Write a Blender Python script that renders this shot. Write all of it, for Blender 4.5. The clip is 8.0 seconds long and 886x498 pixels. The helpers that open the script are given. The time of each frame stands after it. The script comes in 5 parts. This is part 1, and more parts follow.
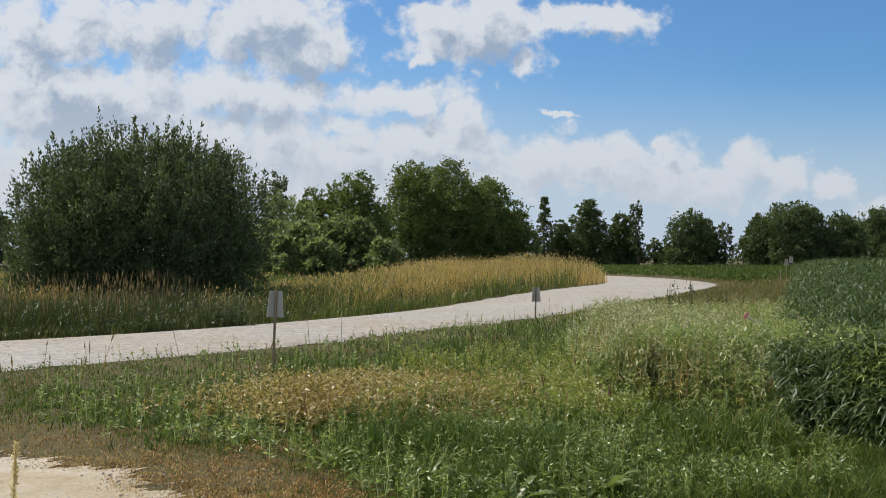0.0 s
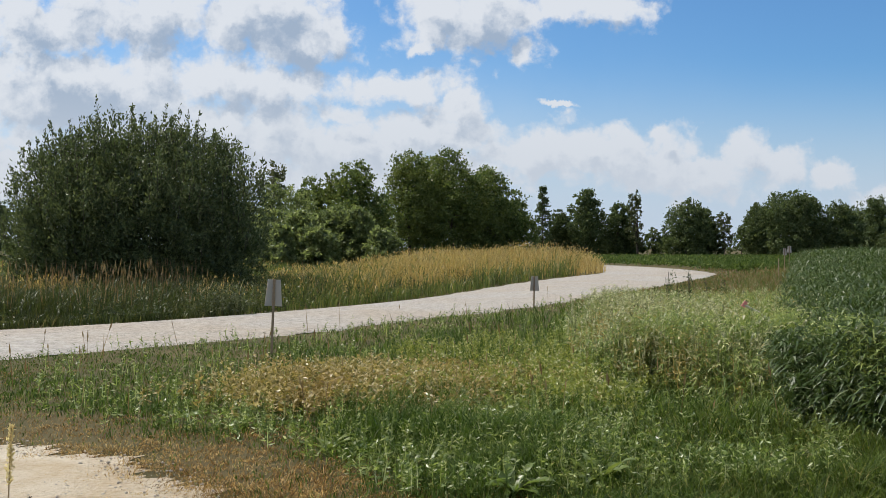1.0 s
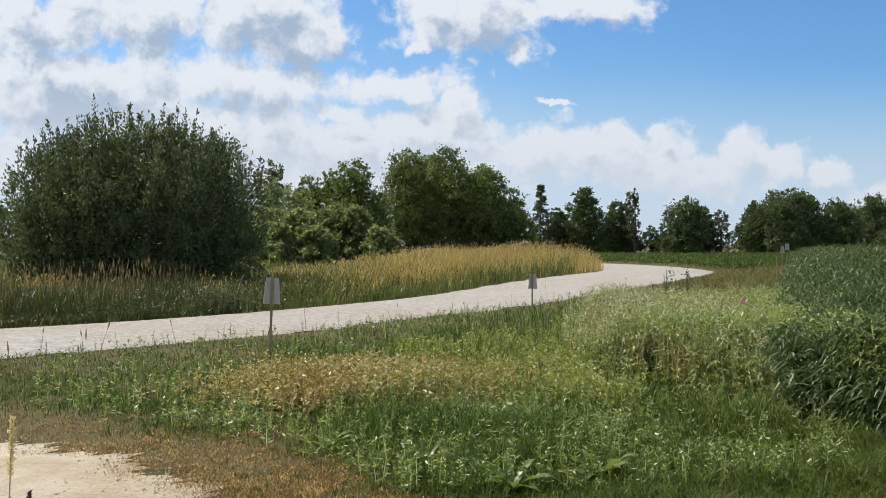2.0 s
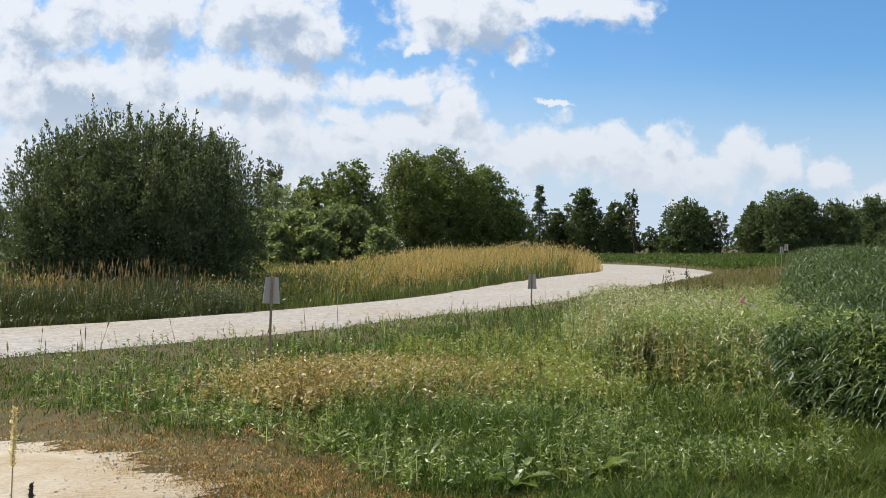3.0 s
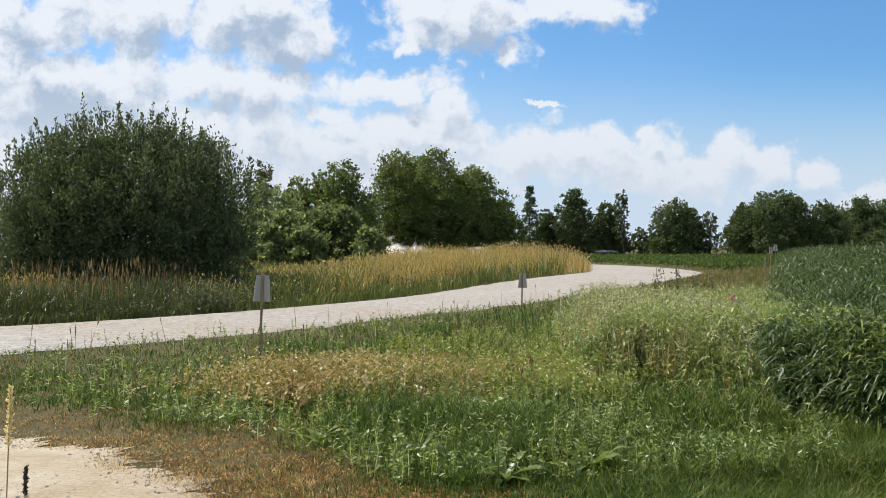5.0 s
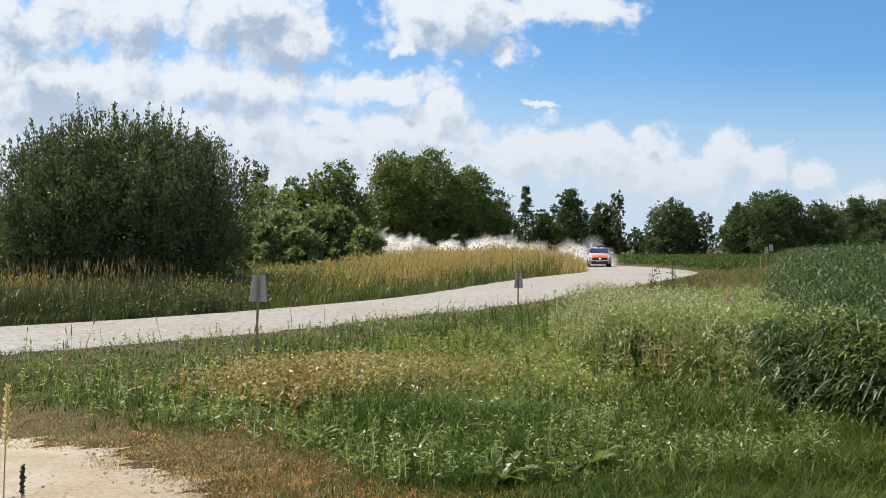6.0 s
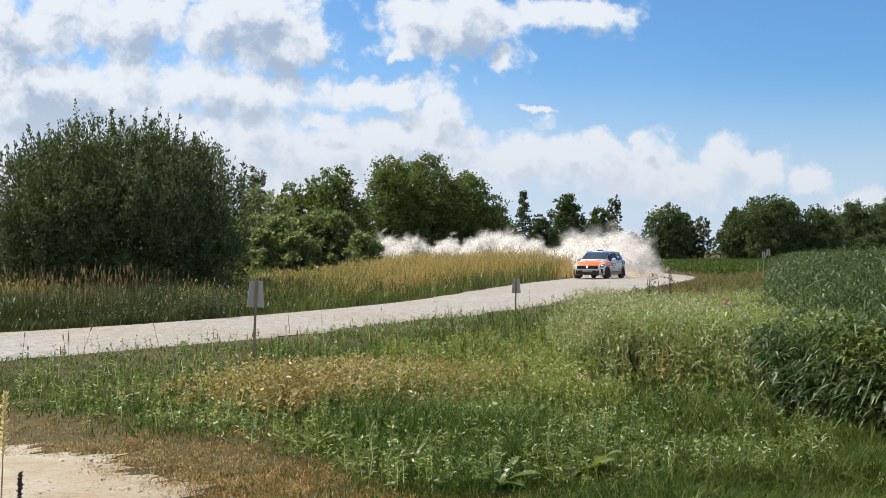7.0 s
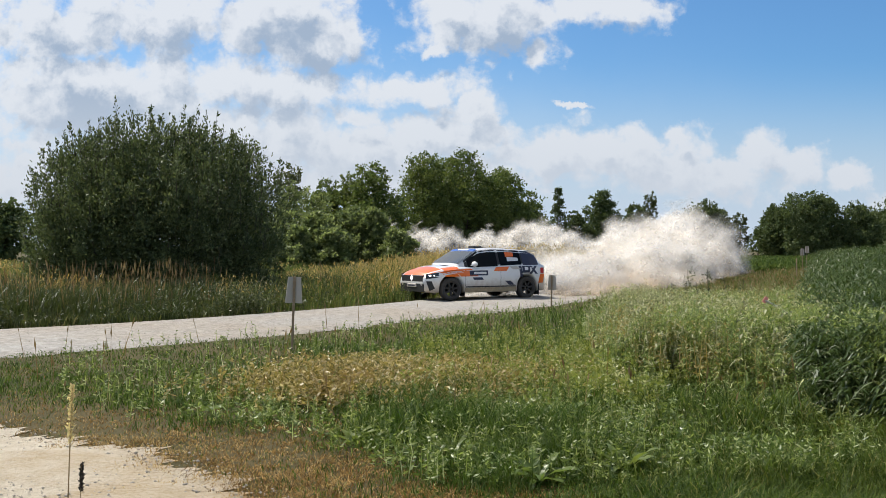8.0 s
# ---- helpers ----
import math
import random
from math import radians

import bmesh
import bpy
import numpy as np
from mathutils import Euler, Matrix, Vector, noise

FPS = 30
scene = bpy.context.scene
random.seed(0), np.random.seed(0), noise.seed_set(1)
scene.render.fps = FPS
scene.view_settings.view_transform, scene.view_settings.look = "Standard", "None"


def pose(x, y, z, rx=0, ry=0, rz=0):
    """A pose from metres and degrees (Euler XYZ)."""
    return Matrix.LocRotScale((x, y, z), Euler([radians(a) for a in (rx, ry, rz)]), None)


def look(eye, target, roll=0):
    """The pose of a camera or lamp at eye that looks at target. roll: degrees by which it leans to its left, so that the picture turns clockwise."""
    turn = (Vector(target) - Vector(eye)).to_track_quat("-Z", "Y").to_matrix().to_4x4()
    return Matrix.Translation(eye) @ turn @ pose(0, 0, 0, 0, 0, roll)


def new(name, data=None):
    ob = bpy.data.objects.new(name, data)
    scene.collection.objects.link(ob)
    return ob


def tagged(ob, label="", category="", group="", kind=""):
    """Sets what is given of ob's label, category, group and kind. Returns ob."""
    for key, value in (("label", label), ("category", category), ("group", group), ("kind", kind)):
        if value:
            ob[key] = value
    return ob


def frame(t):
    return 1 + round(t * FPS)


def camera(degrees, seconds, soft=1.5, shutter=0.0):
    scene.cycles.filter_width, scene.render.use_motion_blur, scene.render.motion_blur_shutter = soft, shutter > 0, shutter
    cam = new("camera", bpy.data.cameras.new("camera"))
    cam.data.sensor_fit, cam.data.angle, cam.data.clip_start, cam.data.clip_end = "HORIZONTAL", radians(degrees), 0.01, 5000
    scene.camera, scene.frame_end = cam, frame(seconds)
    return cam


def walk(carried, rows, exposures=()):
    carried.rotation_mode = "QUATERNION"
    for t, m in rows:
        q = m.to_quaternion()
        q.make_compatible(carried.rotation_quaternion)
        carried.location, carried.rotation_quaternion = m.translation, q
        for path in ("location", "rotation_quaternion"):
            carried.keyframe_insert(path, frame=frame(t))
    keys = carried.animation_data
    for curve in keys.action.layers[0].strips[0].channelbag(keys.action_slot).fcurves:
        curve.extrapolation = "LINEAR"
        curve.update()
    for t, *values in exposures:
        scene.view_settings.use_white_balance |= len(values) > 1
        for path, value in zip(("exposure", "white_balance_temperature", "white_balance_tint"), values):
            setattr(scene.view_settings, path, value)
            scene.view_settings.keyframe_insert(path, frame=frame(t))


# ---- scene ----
cam = camera(46.6, 8.0, soft=0.4)

PATH = [
    (0, (0.017, -0.001, 1.504), (0.006, 1.999, 1.521), 0.1),
    (0.5, (0.022, 0.007, 1.498), (0.012, 2.006, 1.499), 0.1),
    (1, (0.019, 0.01, 1.49), (0.011, 2.01, 1.487), 0.1),
    (1.5, (0.015, 0.011, 1.484), (0.01, 2.011, 1.478), 0.0),
    (3, (0.005, 0.015, 1.458), (0.003, 2.015, 1.454), 0.0),
    (3.5, (0.0, 0.009, 1.451), (0.0, 2.009, 1.443), 0.0),
    (4, (0.0, 0.008, 1.444), (0.005, 2.008, 1.437), 0.0),
    (4.5, (-0.003, 0.009, 1.426), (0.009, 2.009, 1.423), -0.0),
    (6, (-0.008, 0.007, 1.417), (0.017, 2.007, 1.415), -0.0),
    (6.5, (-0.009, 0.01, 1.42), (0.02, 2.01, 1.421), -0.1),
    (7, (-0.01, 0.009, 1.418), (0.02, 2.009, 1.426), -0.1),
    (7.5, (-0.015, -0.001, 1.418), (0.014, 1.999, 1.423), -0.1),
    (7.75, (-0.016, -0.003, 1.418), (0.012, 1.997, 1.423), -0.1),
    (7.9, (-0.024, -0.011, 1.419), (-0.013, 1.989, 1.422), -0.1),
    (8, (-0.043, -0.029, 1.421), (-0.08, 1.971, 1.422), -0.0),
]
walk(cam, [(t, look(eye, target, roll)) for t, eye, target, roll in PATH], [(0.0, 0.12), (1.5, 0.28), (4.0, 0.42), (7.0, 0.40), (8.0, 0.27)])

# ---- world, sun ----
SUN_AZ, SUN_EL = -60.0, 52.0      # degrees: azimuth from straight ahead (negative: to the left), elevation
sun_way = Vector((math.sin(radians(SUN_AZ)) * math.cos(radians(SUN_EL)), math.cos(radians(SUN_AZ)) * math.cos(radians(SUN_EL)), math.sin(radians(SUN_EL))))
sun = new("sun", bpy.data.lights.new("sun", "SUN"))
sun.data.energy, sun.data.angle, sun.data.color = 4.8, radians(0.6), (1.0, 0.95, 0.86)
sun.matrix_world = look(sun_way * 100, (0, 0, 0))

# cumulus banks: middle and half size, in thousandths of the distance straight ahead (to the right, up)
CLOUDS = [(-396, 222, 84, 40), (-290, 218, 72, 34), (-190, 228, 84, 38), (-146, 200, 50, 24), (-375, 150, 150, 44), (-215, 166, 56, 28),
          (-170, 156, 54, 20), (-52, 156, 60, 16), (-250, 112, 190, 42), (-110, 100, 130, 32), (-100, 132, 34, 12),
          (2, 134, 36, 18), (-30, 110, 82, 28), (74, 94, 48, 30), (160, 86, 96, 26), (222, 74, 88, 22), (289, 92, 29, 23), (322, 82, 28, 15),
          (382, 72, 30, 13), (430, 50, 40, 11), (26, 220, 76, 34), (-14, 206, 20, 18), (-24, 192, 15, 8), (74, 192, 14, 18),
          (146, 234, 58, 16), (102, 141, 16, 3.4), (206, 112, 16, 9), (-410, 62, 60, 30), (-60, 70, 150, 18)]


def noise_node(n, l, scale, detail=4, rough=0.6, vector=None):
    t = n.new("ShaderNodeTexNoise")
    t.inputs["Scale"].default_value, t.inputs["Detail"].default_value, t.inputs["Roughness"].default_value = scale, detail, rough
    if vector is not None:
        l.new(vector, t.inputs["Vector"])
    return t.outputs["Fac"]


def group_field():
    """Cloud density field on the plane ahead: a node group from a place (right, up) to a density."""
    g = bpy.data.node_groups.new("cloud_field", "ShaderNodeTree")
    g.interface.new_socket("place", in_out="INPUT", socket_type="NodeSocketVector")
    g.interface.new_socket("density", in_out="OUTPUT", socket_type="NodeSocketFloat")
    n, l = g.nodes, g.links
    gi, go = n.new("NodeGroupInput"), n.new("NodeGroupOutput")

    def fbm(scale, detail, rough):
        t = n.new("ShaderNodeTexNoise")
        t.inputs["Scale"].default_value, t.inputs["Detail"].default_value, t.inputs["Roughness"].default_value = scale, detail, rough
        l.new(gi.outputs[0], t.inputs["Vector"])
        return t

    warp = fbm(22.0, 5, 0.62)
    sub = n.new("ShaderNodeVectorMath")
    sub.operation = "SUBTRACT"
    sub.inputs[1].default_value = (0.5, 0.5, 0.5)
    l.new(warp.outputs["Color"], sub.inputs[0])
    sc = n.new("ShaderNodeVectorMath")
    sc.operation = "SCALE"
    sc.inputs["Scale"].default_value = 0.045
    l.new(sub.outputs[0], sc.inputs[0])
    add = n.new("ShaderNodeVectorMath")
    l.new(gi.outputs[0], add.inputs[0])
    l.new(sc.outputs[0], add.inputs[1])
    last = None
    for cx, cy, rx, ry in CLOUDS:
        m = n.new("ShaderNodeVectorMath")
        m.operation = "MULTIPLY_ADD"
        l.new(add.outputs[0], m.inputs[0])
        m.inputs[1].default_value = (1000 / rx, 1000 / ry, 0)
        m.inputs[2].default_value = (-cx / rx, -cy / ry, 0)
        d = n.new("ShaderNodeVectorMath")
        d.operation = "LENGTH"
        l.new(m.outputs[0], d.inputs[0])
        if last is None:
            last = d.outputs["Value"]
        else:
            k = n.new("ShaderNodeMath")
            k.operation = "SMOOTH_MIN"
            k.inputs[2].default_value = 0.15
            l.new(last, k.inputs[0])
            l.new(d.outputs["Value"], k.inputs[1])
            last = k.outputs[0]
    billow = n.new("ShaderNodeTexVoronoi")
    billow.feature = "SMOOTH_F1"
    billow.inputs["Scale"].default_value, billow.inputs["Detail"].default_value, billow.inputs["Roughness"].default_value = 26.0, 3.0, 0.55
    billow.inputs["Smoothness"].default_value = 0.6
    l.new(add.outputs[0], billow.inputs["Vector"])
    fine = fbm(40.0, 7, 0.6)
    mixed_fine = n.new("ShaderNodeMath")
    mixed_fine.operation = "MULTIPLY_ADD"
    l.new(billow.outputs["Distance"], mixed_fine.inputs[0])
    mixed_fine.inputs[1].default_value = -0.75
    l.new(fine.outputs["Fac"], mixed_fine.inputs[2])
    k = n.new("ShaderNodeMath")
    k.operation = "MULTIPLY_ADD"
    l.new(mixed_fine.outputs[0], k.inputs[0])
    k.inputs[1].default_value = 1.25
    k.inputs[2].default_value = 1.50
    d = n.new("ShaderNodeMath")
    d.operation = "SUBTRACT"
    l.new(k.outputs[0], d.inputs[0])
    l.new(last, d.inputs[1])
    l.new(d.outputs[0], go.inputs[0])
    return g


def make_world():
    w = bpy.data.worlds.new("summer_sky")
    w.use_nodes = True
    scene.world = w
    n, l = w.node_tree.nodes, w.node_tree.links
    n.clear()
    sky = n.new("ShaderNodeTexSky")
    sky.sky_type, sky.sun_disc = "NISHITA", False
    sky.sun_elevation, sky.sun_rotation = radians(SUN_EL), radians(SUN_AZ)
    sky.air_density, sky.dust_density, sky.ozone_density = 1.0, 0.6, 3.0
    co = n.new("ShaderNodeTexCoord")
    sep = n.new("ShaderNodeSeparateXYZ")
    l.new(co.outputs["Generated"], sep.inputs[0])

    def math_node(op, a, b, c=None):
        k = n.new("ShaderNodeMath")
        k.operation = op
        for i, v in enumerate((a, b, c)):
            if v is None:
                continue
            if isinstance(v, (int, float)):
                k.inputs[i].default_value = v
            else:
                l.new(v, k.inputs[i])
        return k.outputs[0]

    ahead = math_node("MAXIMUM", math_node("ABSOLUTE", sep.outputs[1], 0), 0.15)
    u, v = math_node("DIVIDE", sep.outputs[0], ahead), math_node("DIVIDE", sep.outputs[2], ahead)
    place = n.new("ShaderNodeCombineXYZ")
    l.new(u, place.inputs[0])
    l.new(v, place.inputs[1])
    field = group_field()

    def sample(dx, dy):
        a = n.new("ShaderNodeVectorMath")
        l.new(place.outputs[0], a.inputs[0])
        a.inputs[1].default_value = (dx, dy, 0)
        g = n.new("ShaderNodeGroup")
        g.node_tree = field
        l.new(a.outputs[0], g.inputs[0])
        return g.outputs[0]

    def smooth(value, lo, hi, a=0.0, b=1.0):
        k = n.new("ShaderNodeMapRange")
        k.interpolation_type = "SMOOTHSTEP"
        l.new(value, k.inputs[0])
        for i, x in enumerate((lo, hi, a, b)):
            k.inputs[i + 1].default_value = x
        return k.outputs[0]

    here, up = sample(0, 0), sample(-0.012, 0.022)
    cover = smooth(here, -0.18, 0.55, 0.0, 0.96)
    shade = smooth(up, 0.28, 1.15)
    low = smooth(v, 0.02, 0.19, 0.92, 0.0)      # haze near the horizon

    def mix(fac, a, b):
        k = n.new("ShaderNodeMix")
        k.data_type = "RGBA"
        l.new(fac, k.inputs["Factor"])
        for sock, x in ((k.inputs["A"], a), (k.inputs["B"], b)):
            if isinstance(x, tuple):
                sock.default_value = (*x, 1)
            else:
                l.new(x, sock)
        return k.outputs["Result"]

    gain = n.new("ShaderNodeVectorMath")
    gain.operation = "MULTIPLY"
    l.new(sky.outputs[0], gain.inputs[0])
    gain.inputs[1].default_value = (0.053, 0.082, 0.105)
    left = math_node("MULTIPLY", smooth(u, -0.45, 0.42, 0.85, 0.0), smooth(v, 0.10, 0.24, 1.0, 0.15))
    veil = math_node("MULTIPLY", left, noise_node(n, l, 9.0, 5, 0.6, place.outputs[0]))
    blue = mix(low, gain.outputs[0], (0.45, 0.53, 0.64))
    blue = mix(veil, blue, (0.56, 0.635, 0.72))
    body = mix(shade, (0.64, 0.67, 0.715), (0.31, 0.385, 0.495))
    body = mix(low, body, (0.54, 0.58, 0.64))
    out_col = mix(cover, blue, body)
    # broken cloud overhead and behind
    high = math_node("MULTIPLY", smooth(noise_node(n, l, 2.4, 6, 0.6, co.outputs["Generated"]), 0.46, 0.60), smooth(v, 0.27, 0.42))
    out_col = mix(high, out_col, (0.62, 0.61, 0.60))
    bg = n.new("ShaderNodeBackground")
    bg.inputs["Strength"].default_value = 1.0
    l.new(out_col, bg.inputs["Color"])
    o = n.new("ShaderNodeOutputWorld")
    l.new(bg.outputs[0], o.inputs[0])


make_world()

# ---- materials ----
def material(name):
    m = bpy.data.materials.new(name)
    m.use_nodes = True
    m.node_tree.nodes.clear()
    return m, m.node_tree.nodes, m.node_tree.links


def ramp(n, l, fac, stops):
    r = n.new("ShaderNodeValToRGB")
    e = r.color_ramp.elements
    while len(e) < len(stops):
        e.new(0.5)
    for k, (p, c) in zip(e, stops):
        k.position, k.color = p, (*c, 1)
    l.new(fac, r.inputs[0])
    return r.outputs[0]


def mixed(n, l, fac, a, b, kind="MIX"):
    k = n.new("ShaderNodeMix")
    k.data_type, k.blend_type = "RGBA", kind
    for sock, x in ((k.inputs["Factor"], fac), (k.inputs["A"], a), (k.inputs["B"], b)):
        if isinstance(x, (int, float)):
            sock.default_value = x
        elif isinstance(x, tuple):
            sock.default_value = (*x, 1)
        else:
            l.new(x, sock)
    return k.outputs["Result"]


def leaf_material(name, stops, patch=0.5, patch_colour=(0.2, 0.2, 0.06), through_light=0.35, rough=0.45, gloss=0.35):
    """Living or dry plant tissue: its colour varies leaf by leaf, and in patches over the ground; light comes through it."""
    m, n, l = material(name)
    geo = n.new("ShaderNodeNewGeometry")
    col = ramp(n, l, geo.outputs["Random Per Island"], stops)
    big = noise_node(n, l, patch, 3, 0.6, geo.outputs["Position"])
    k = n.new("ShaderNodeMapRange")
    k.inputs[1].default_value, k.inputs[2].default_value, k.inputs[4].default_value = 0.45, 0.75, 0.55
    l.new(big, k.inputs[0])
    col = mixed(n, l, k.outputs[0], col, patch_colour)
    p = n.new("ShaderNodeBsdfPrincipled")
    l.new(col, p.inputs["Base Color"])
    p.inputs["Roughness"].default_value, p.inputs["Specular IOR Level"].default_value = rough, gloss
    tr = n.new("ShaderNodeBsdfTranslucent")
    warm = mixed(n, l, 0.5, col, (1.0, 1.0, 0.35), "MULTIPLY")
    l.new(warm, tr.inputs["Color"])
    s = n.new("ShaderNodeMixShader")
    s.inputs[0].default_value = through_light
    l.new(p.outputs[0], s.inputs[1])
    l.new(tr.outputs[0], s.inputs[2])
    o = n.new("ShaderNodeOutputMaterial")
    l.new(s.outputs[0], o.inputs[0])
    return m


def plain_material(name, colour, rough=0.5, metal=0.0, gloss=0.5, vary=0.12, scale=6.0, bump=0.0, coat=0.0, dirt=None):
    m, n, l = material(name)
    co = n.new("ShaderNodeTexCoord")
    f = noise_node(n, l, scale, 6, 0.65, co.outputs["Object"])
    col = ramp(n, l, f, [(0.25, tuple(c * (1 - vary) for c in colour)), (0.75, tuple(min(1, c * (1 + vary)) for c in colour))])
    if dirt:
        sep = n.new("ShaderNodeSeparateXYZ")
        l.new(co.outputs["Object"], sep.inputs[0])
        g = noise_node(n, l, 7.0, 5, 0.7, co.outputs["Object"])
        k = n.new("ShaderNodeMath")
        k.operation = "MULTIPLY_ADD"
        l.new(g, k.inputs[0])
        k.inputs[1].default_value = 0.5
        l.new(sep.outputs[2], k.inputs[2])
        r = n.new("ShaderNodeMapRange")
        r.inputs[1].default_value, r.inputs[2].default_value, r.inputs[3].default_value, r.inputs[4].default_value = 0.45, 0.85, 0.85, 0.05
        l.new(k.outputs[0], r.inputs[0])
        col = mixed(n, l, r.outputs[0], col, dirt)
    p = n.new("ShaderNodeBsdfPrincipled")
    l.new(col, p.inputs["Base Color"])
    p.inputs["Roughness"].default_value, p.inputs["Metallic"].default_value = rough, metal
    p.inputs["Specular IOR Level"].default_value, p.inputs["Coat Weight"].default_value = gloss, coat
    if bump:
        b = n.new("ShaderNodeBump")
        b.inputs["Strength"].default_value, b.inputs["Distance"].default_value = bump, 0.02
        l.new(noise_node(n, l, scale * 6, 6, 0.7, co.outputs["Object"]), b.inputs["Height"])
        l.new(b.outputs[0], p.inputs["Normal"])
    o = n.new("ShaderNodeOutputMaterial")
    l.new(p.outputs[0], o.inputs[0])
    return m


def ground_material(name, fine, coarse, scale=2.0, bump=0.6, far=0.08):
    m, n, l = material(name)
    geo = n.new("ShaderNodeNewGeometry")
    pos = geo.outputs["Position"]
    a = ramp(n, l, noise_node(n, l, scale * 14, 8, 0.75, pos), fine)
    b = ramp(n, l, noise_node(n, l, scale * 0.4, 5, 0.65, pos), coarse)
    col = mixed(n, l, 0.55, a, b)
    col = mixed(n, l, noise_node(n, l, far, 3, 0.5, pos), col, b)
    p = n.new("ShaderNodeBsdfPrincipled")
    l.new(col, p.inputs["Base Color"])
    p.inputs["Roughness"].default_value, p.inputs["Specular IOR Level"].default_value = 0.9, 0.15
    bp = n.new("ShaderNodeBump")
    bp.inputs["Strength"].default_value, bp.inputs["Distance"].default_value = bump, 0.03
    l.new(noise_node(n, l, scale * 20, 8, 0.75, pos), bp.inputs["Height"])
    l.new(bp.outputs[0], p.inputs["Normal"])
    o = n.new("ShaderNodeOutputMaterial")
    l.new(p.outputs[0], o.inputs[0])
    return m


M_SOIL = ground_material("meadow_soil", [(0.3, (0.045, 0.036, 0.015)), (0.7, (0.145, 0.112, 0.052))], [(0.35, (0.055, 0.056, 0.019)), (0.7, (0.13, 0.100, 0.046))])


def gravel_material():
    """Crushed pale limestone: stones of several sizes, paler wheel tracks of fines, darker damp specks."""
    m, n, l = material("pale_gravel")
    geo = n.new("ShaderNodeNewGeometry")
    pos = geo.outputs["Position"]
    v = n.new("ShaderNodeTexVoronoi")
    v.inputs["Scale"].default_value = 26.0
    l.new(pos, v.inputs["Vector"])
    sep = n.new("ShaderNodeSeparateColor")
    l.new(v.outputs["Color"], sep.inputs[0])
    stones = ramp(n, l, sep.outputs[0], [(0.0, (0.12, 0.112, 0.10)), (0.25, (0.27, 0.255, 0.235)), (1.0, (0.46, 0.44, 0.41))])
    fines = ramp(n, l, noise_node(n, l, 6.0, 9, 0.85, pos), [(0.42, (0.25, 0.232, 0.205)), (0.58, (0.42, 0.395, 0.36))])
    col = mixed(n, l, ramp(n, l, noise_node(n, l, 0.9, 6, 0.7, pos), [(0.28, (0, 0, 0)), (0.58, (1, 1, 1))]), stones, fines)
    big = ramp(n, l, noise_node(n, l, 0.25, 4, 0.6, pos), [(0.35, (0.95, 0.88, 0.79)), (0.65, (1.0, 1.0, 1.0))])
    col = mixed(n, l, 1.0, col, big, "MULTIPLY")
    p = n.new("ShaderNodeBsdfPrincipled")
    l.new(col, p.inputs["Base Color"])
    p.inputs["Roughness"].default_value, p.inputs["Specular IOR Level"].default_value = 0.9, 0.2
    b = n.new("ShaderNodeBump")
    b.inputs["Strength"].default_value, b.inputs["Distance"].default_value = 0.35, 0.03
    h = n.new("ShaderNodeMath")
    l.new(noise_node(n, l, 9.0, 9, 0.8, pos), h.inputs[0])
    l.new(v.outputs["Distance"], h.inputs[1])
    l.new(h.outputs[0], b.inputs["Height"])
    l.new(b.outputs[0], p.inputs["Normal"])
    o = n.new("ShaderNodeOutputMaterial")
    l.new(p.outputs[0], o.inputs[0])
    return m


M_GRAVEL = gravel_material()
M_SAND = ground_material("sandy_track", [(0.36, (0.14, 0.095, 0.055)), (0.46, (0.50, 0.41, 0.29)), (0.60, (0.78, 0.71, 0.59))], [(0.38, (0.50, 0.38, 0.23)), (0.56, (0.68, 0.60, 0.47))], 2.0, 1.0, 0.9)
M_STONE = plain_material("grey_stone", (0.44, 0.39, 0.32), 0.85, vary=0.3)
M_GRASS = leaf_material("grass_blades", [(0.0, (0.030, 0.060, 0.009)), (0.5, (0.067, 0.121, 0.018)), (0.85, (0.127, 0.189, 0.038)), (1.0, (0.267, 0.303, 0.128))], 0.55, (0.103, 0.129, 0.027), 0.42, 0.5, 0.15)
M_LUSH = leaf_material("lush_grass_blades", [(0.0, (0.029, 0.055, 0.010)), (0.5, (0.073, 0.119, 0.019)), (0.9, (0.159, 0.215, 0.037)), (1.0, (0.448, 0.385, 0.166))], 0.7, (0.100, 0.123, 0.022), 0.38, 0.5, 0.15)
# shade by the bush put into the grass colour; also roadside weeds, dock seed heads
M_SHADE_DARKGREEN = leaf_material("dark_green_and_shade_leaves", [(0.0, (0.035, 0.053, 0.014)), (0.6, (0.059, 0.083, 0.021)), (0.92, (0.105, 0.120, 0.035)), (1.0, (0.224, 0.195, 0.091))], 0.4, (0.070, 0.075, 0.021), 0.35)
M_HAY = leaf_material("dry_grass", [(0.0, (0.208, 0.133, 0.060)), (0.6, (0.288, 0.195, 0.090)), (1.0, (0.368, 0.281, 0.143))], 0.8, (0.176, 0.101, 0.045), 0.25)
M_FRINGE = leaf_material("straw_fringe_grass", [(0.0, (0.34, 0.21, 0.07)), (0.6, (0.52, 0.35, 0.14)), (1.0, (0.70, 0.54, 0.28))], 0.9, (0.40, 0.25, 0.08), 0.25, 0.7, 0.05)
M_STRAW = leaf_material("pale_seed_head", [(0.0, (0.60, 0.48, 0.26)), (1.0, (0.80, 0.70, 0.46))], 0.8, (0.70, 0.58, 0.34), 0.5)
M_DEAD = leaf_material("trampled_dead_grass", [(0.0, (0.09, 0.050, 0.016)), (0.5, (0.25, 0.140, 0.044)), (0.85, (0.46, 0.29, 0.11)), (1.0, (0.68, 0.52, 0.27))], 0.9, (0.15, 0.095, 0.028), 0.25, 0.7, 0.05)
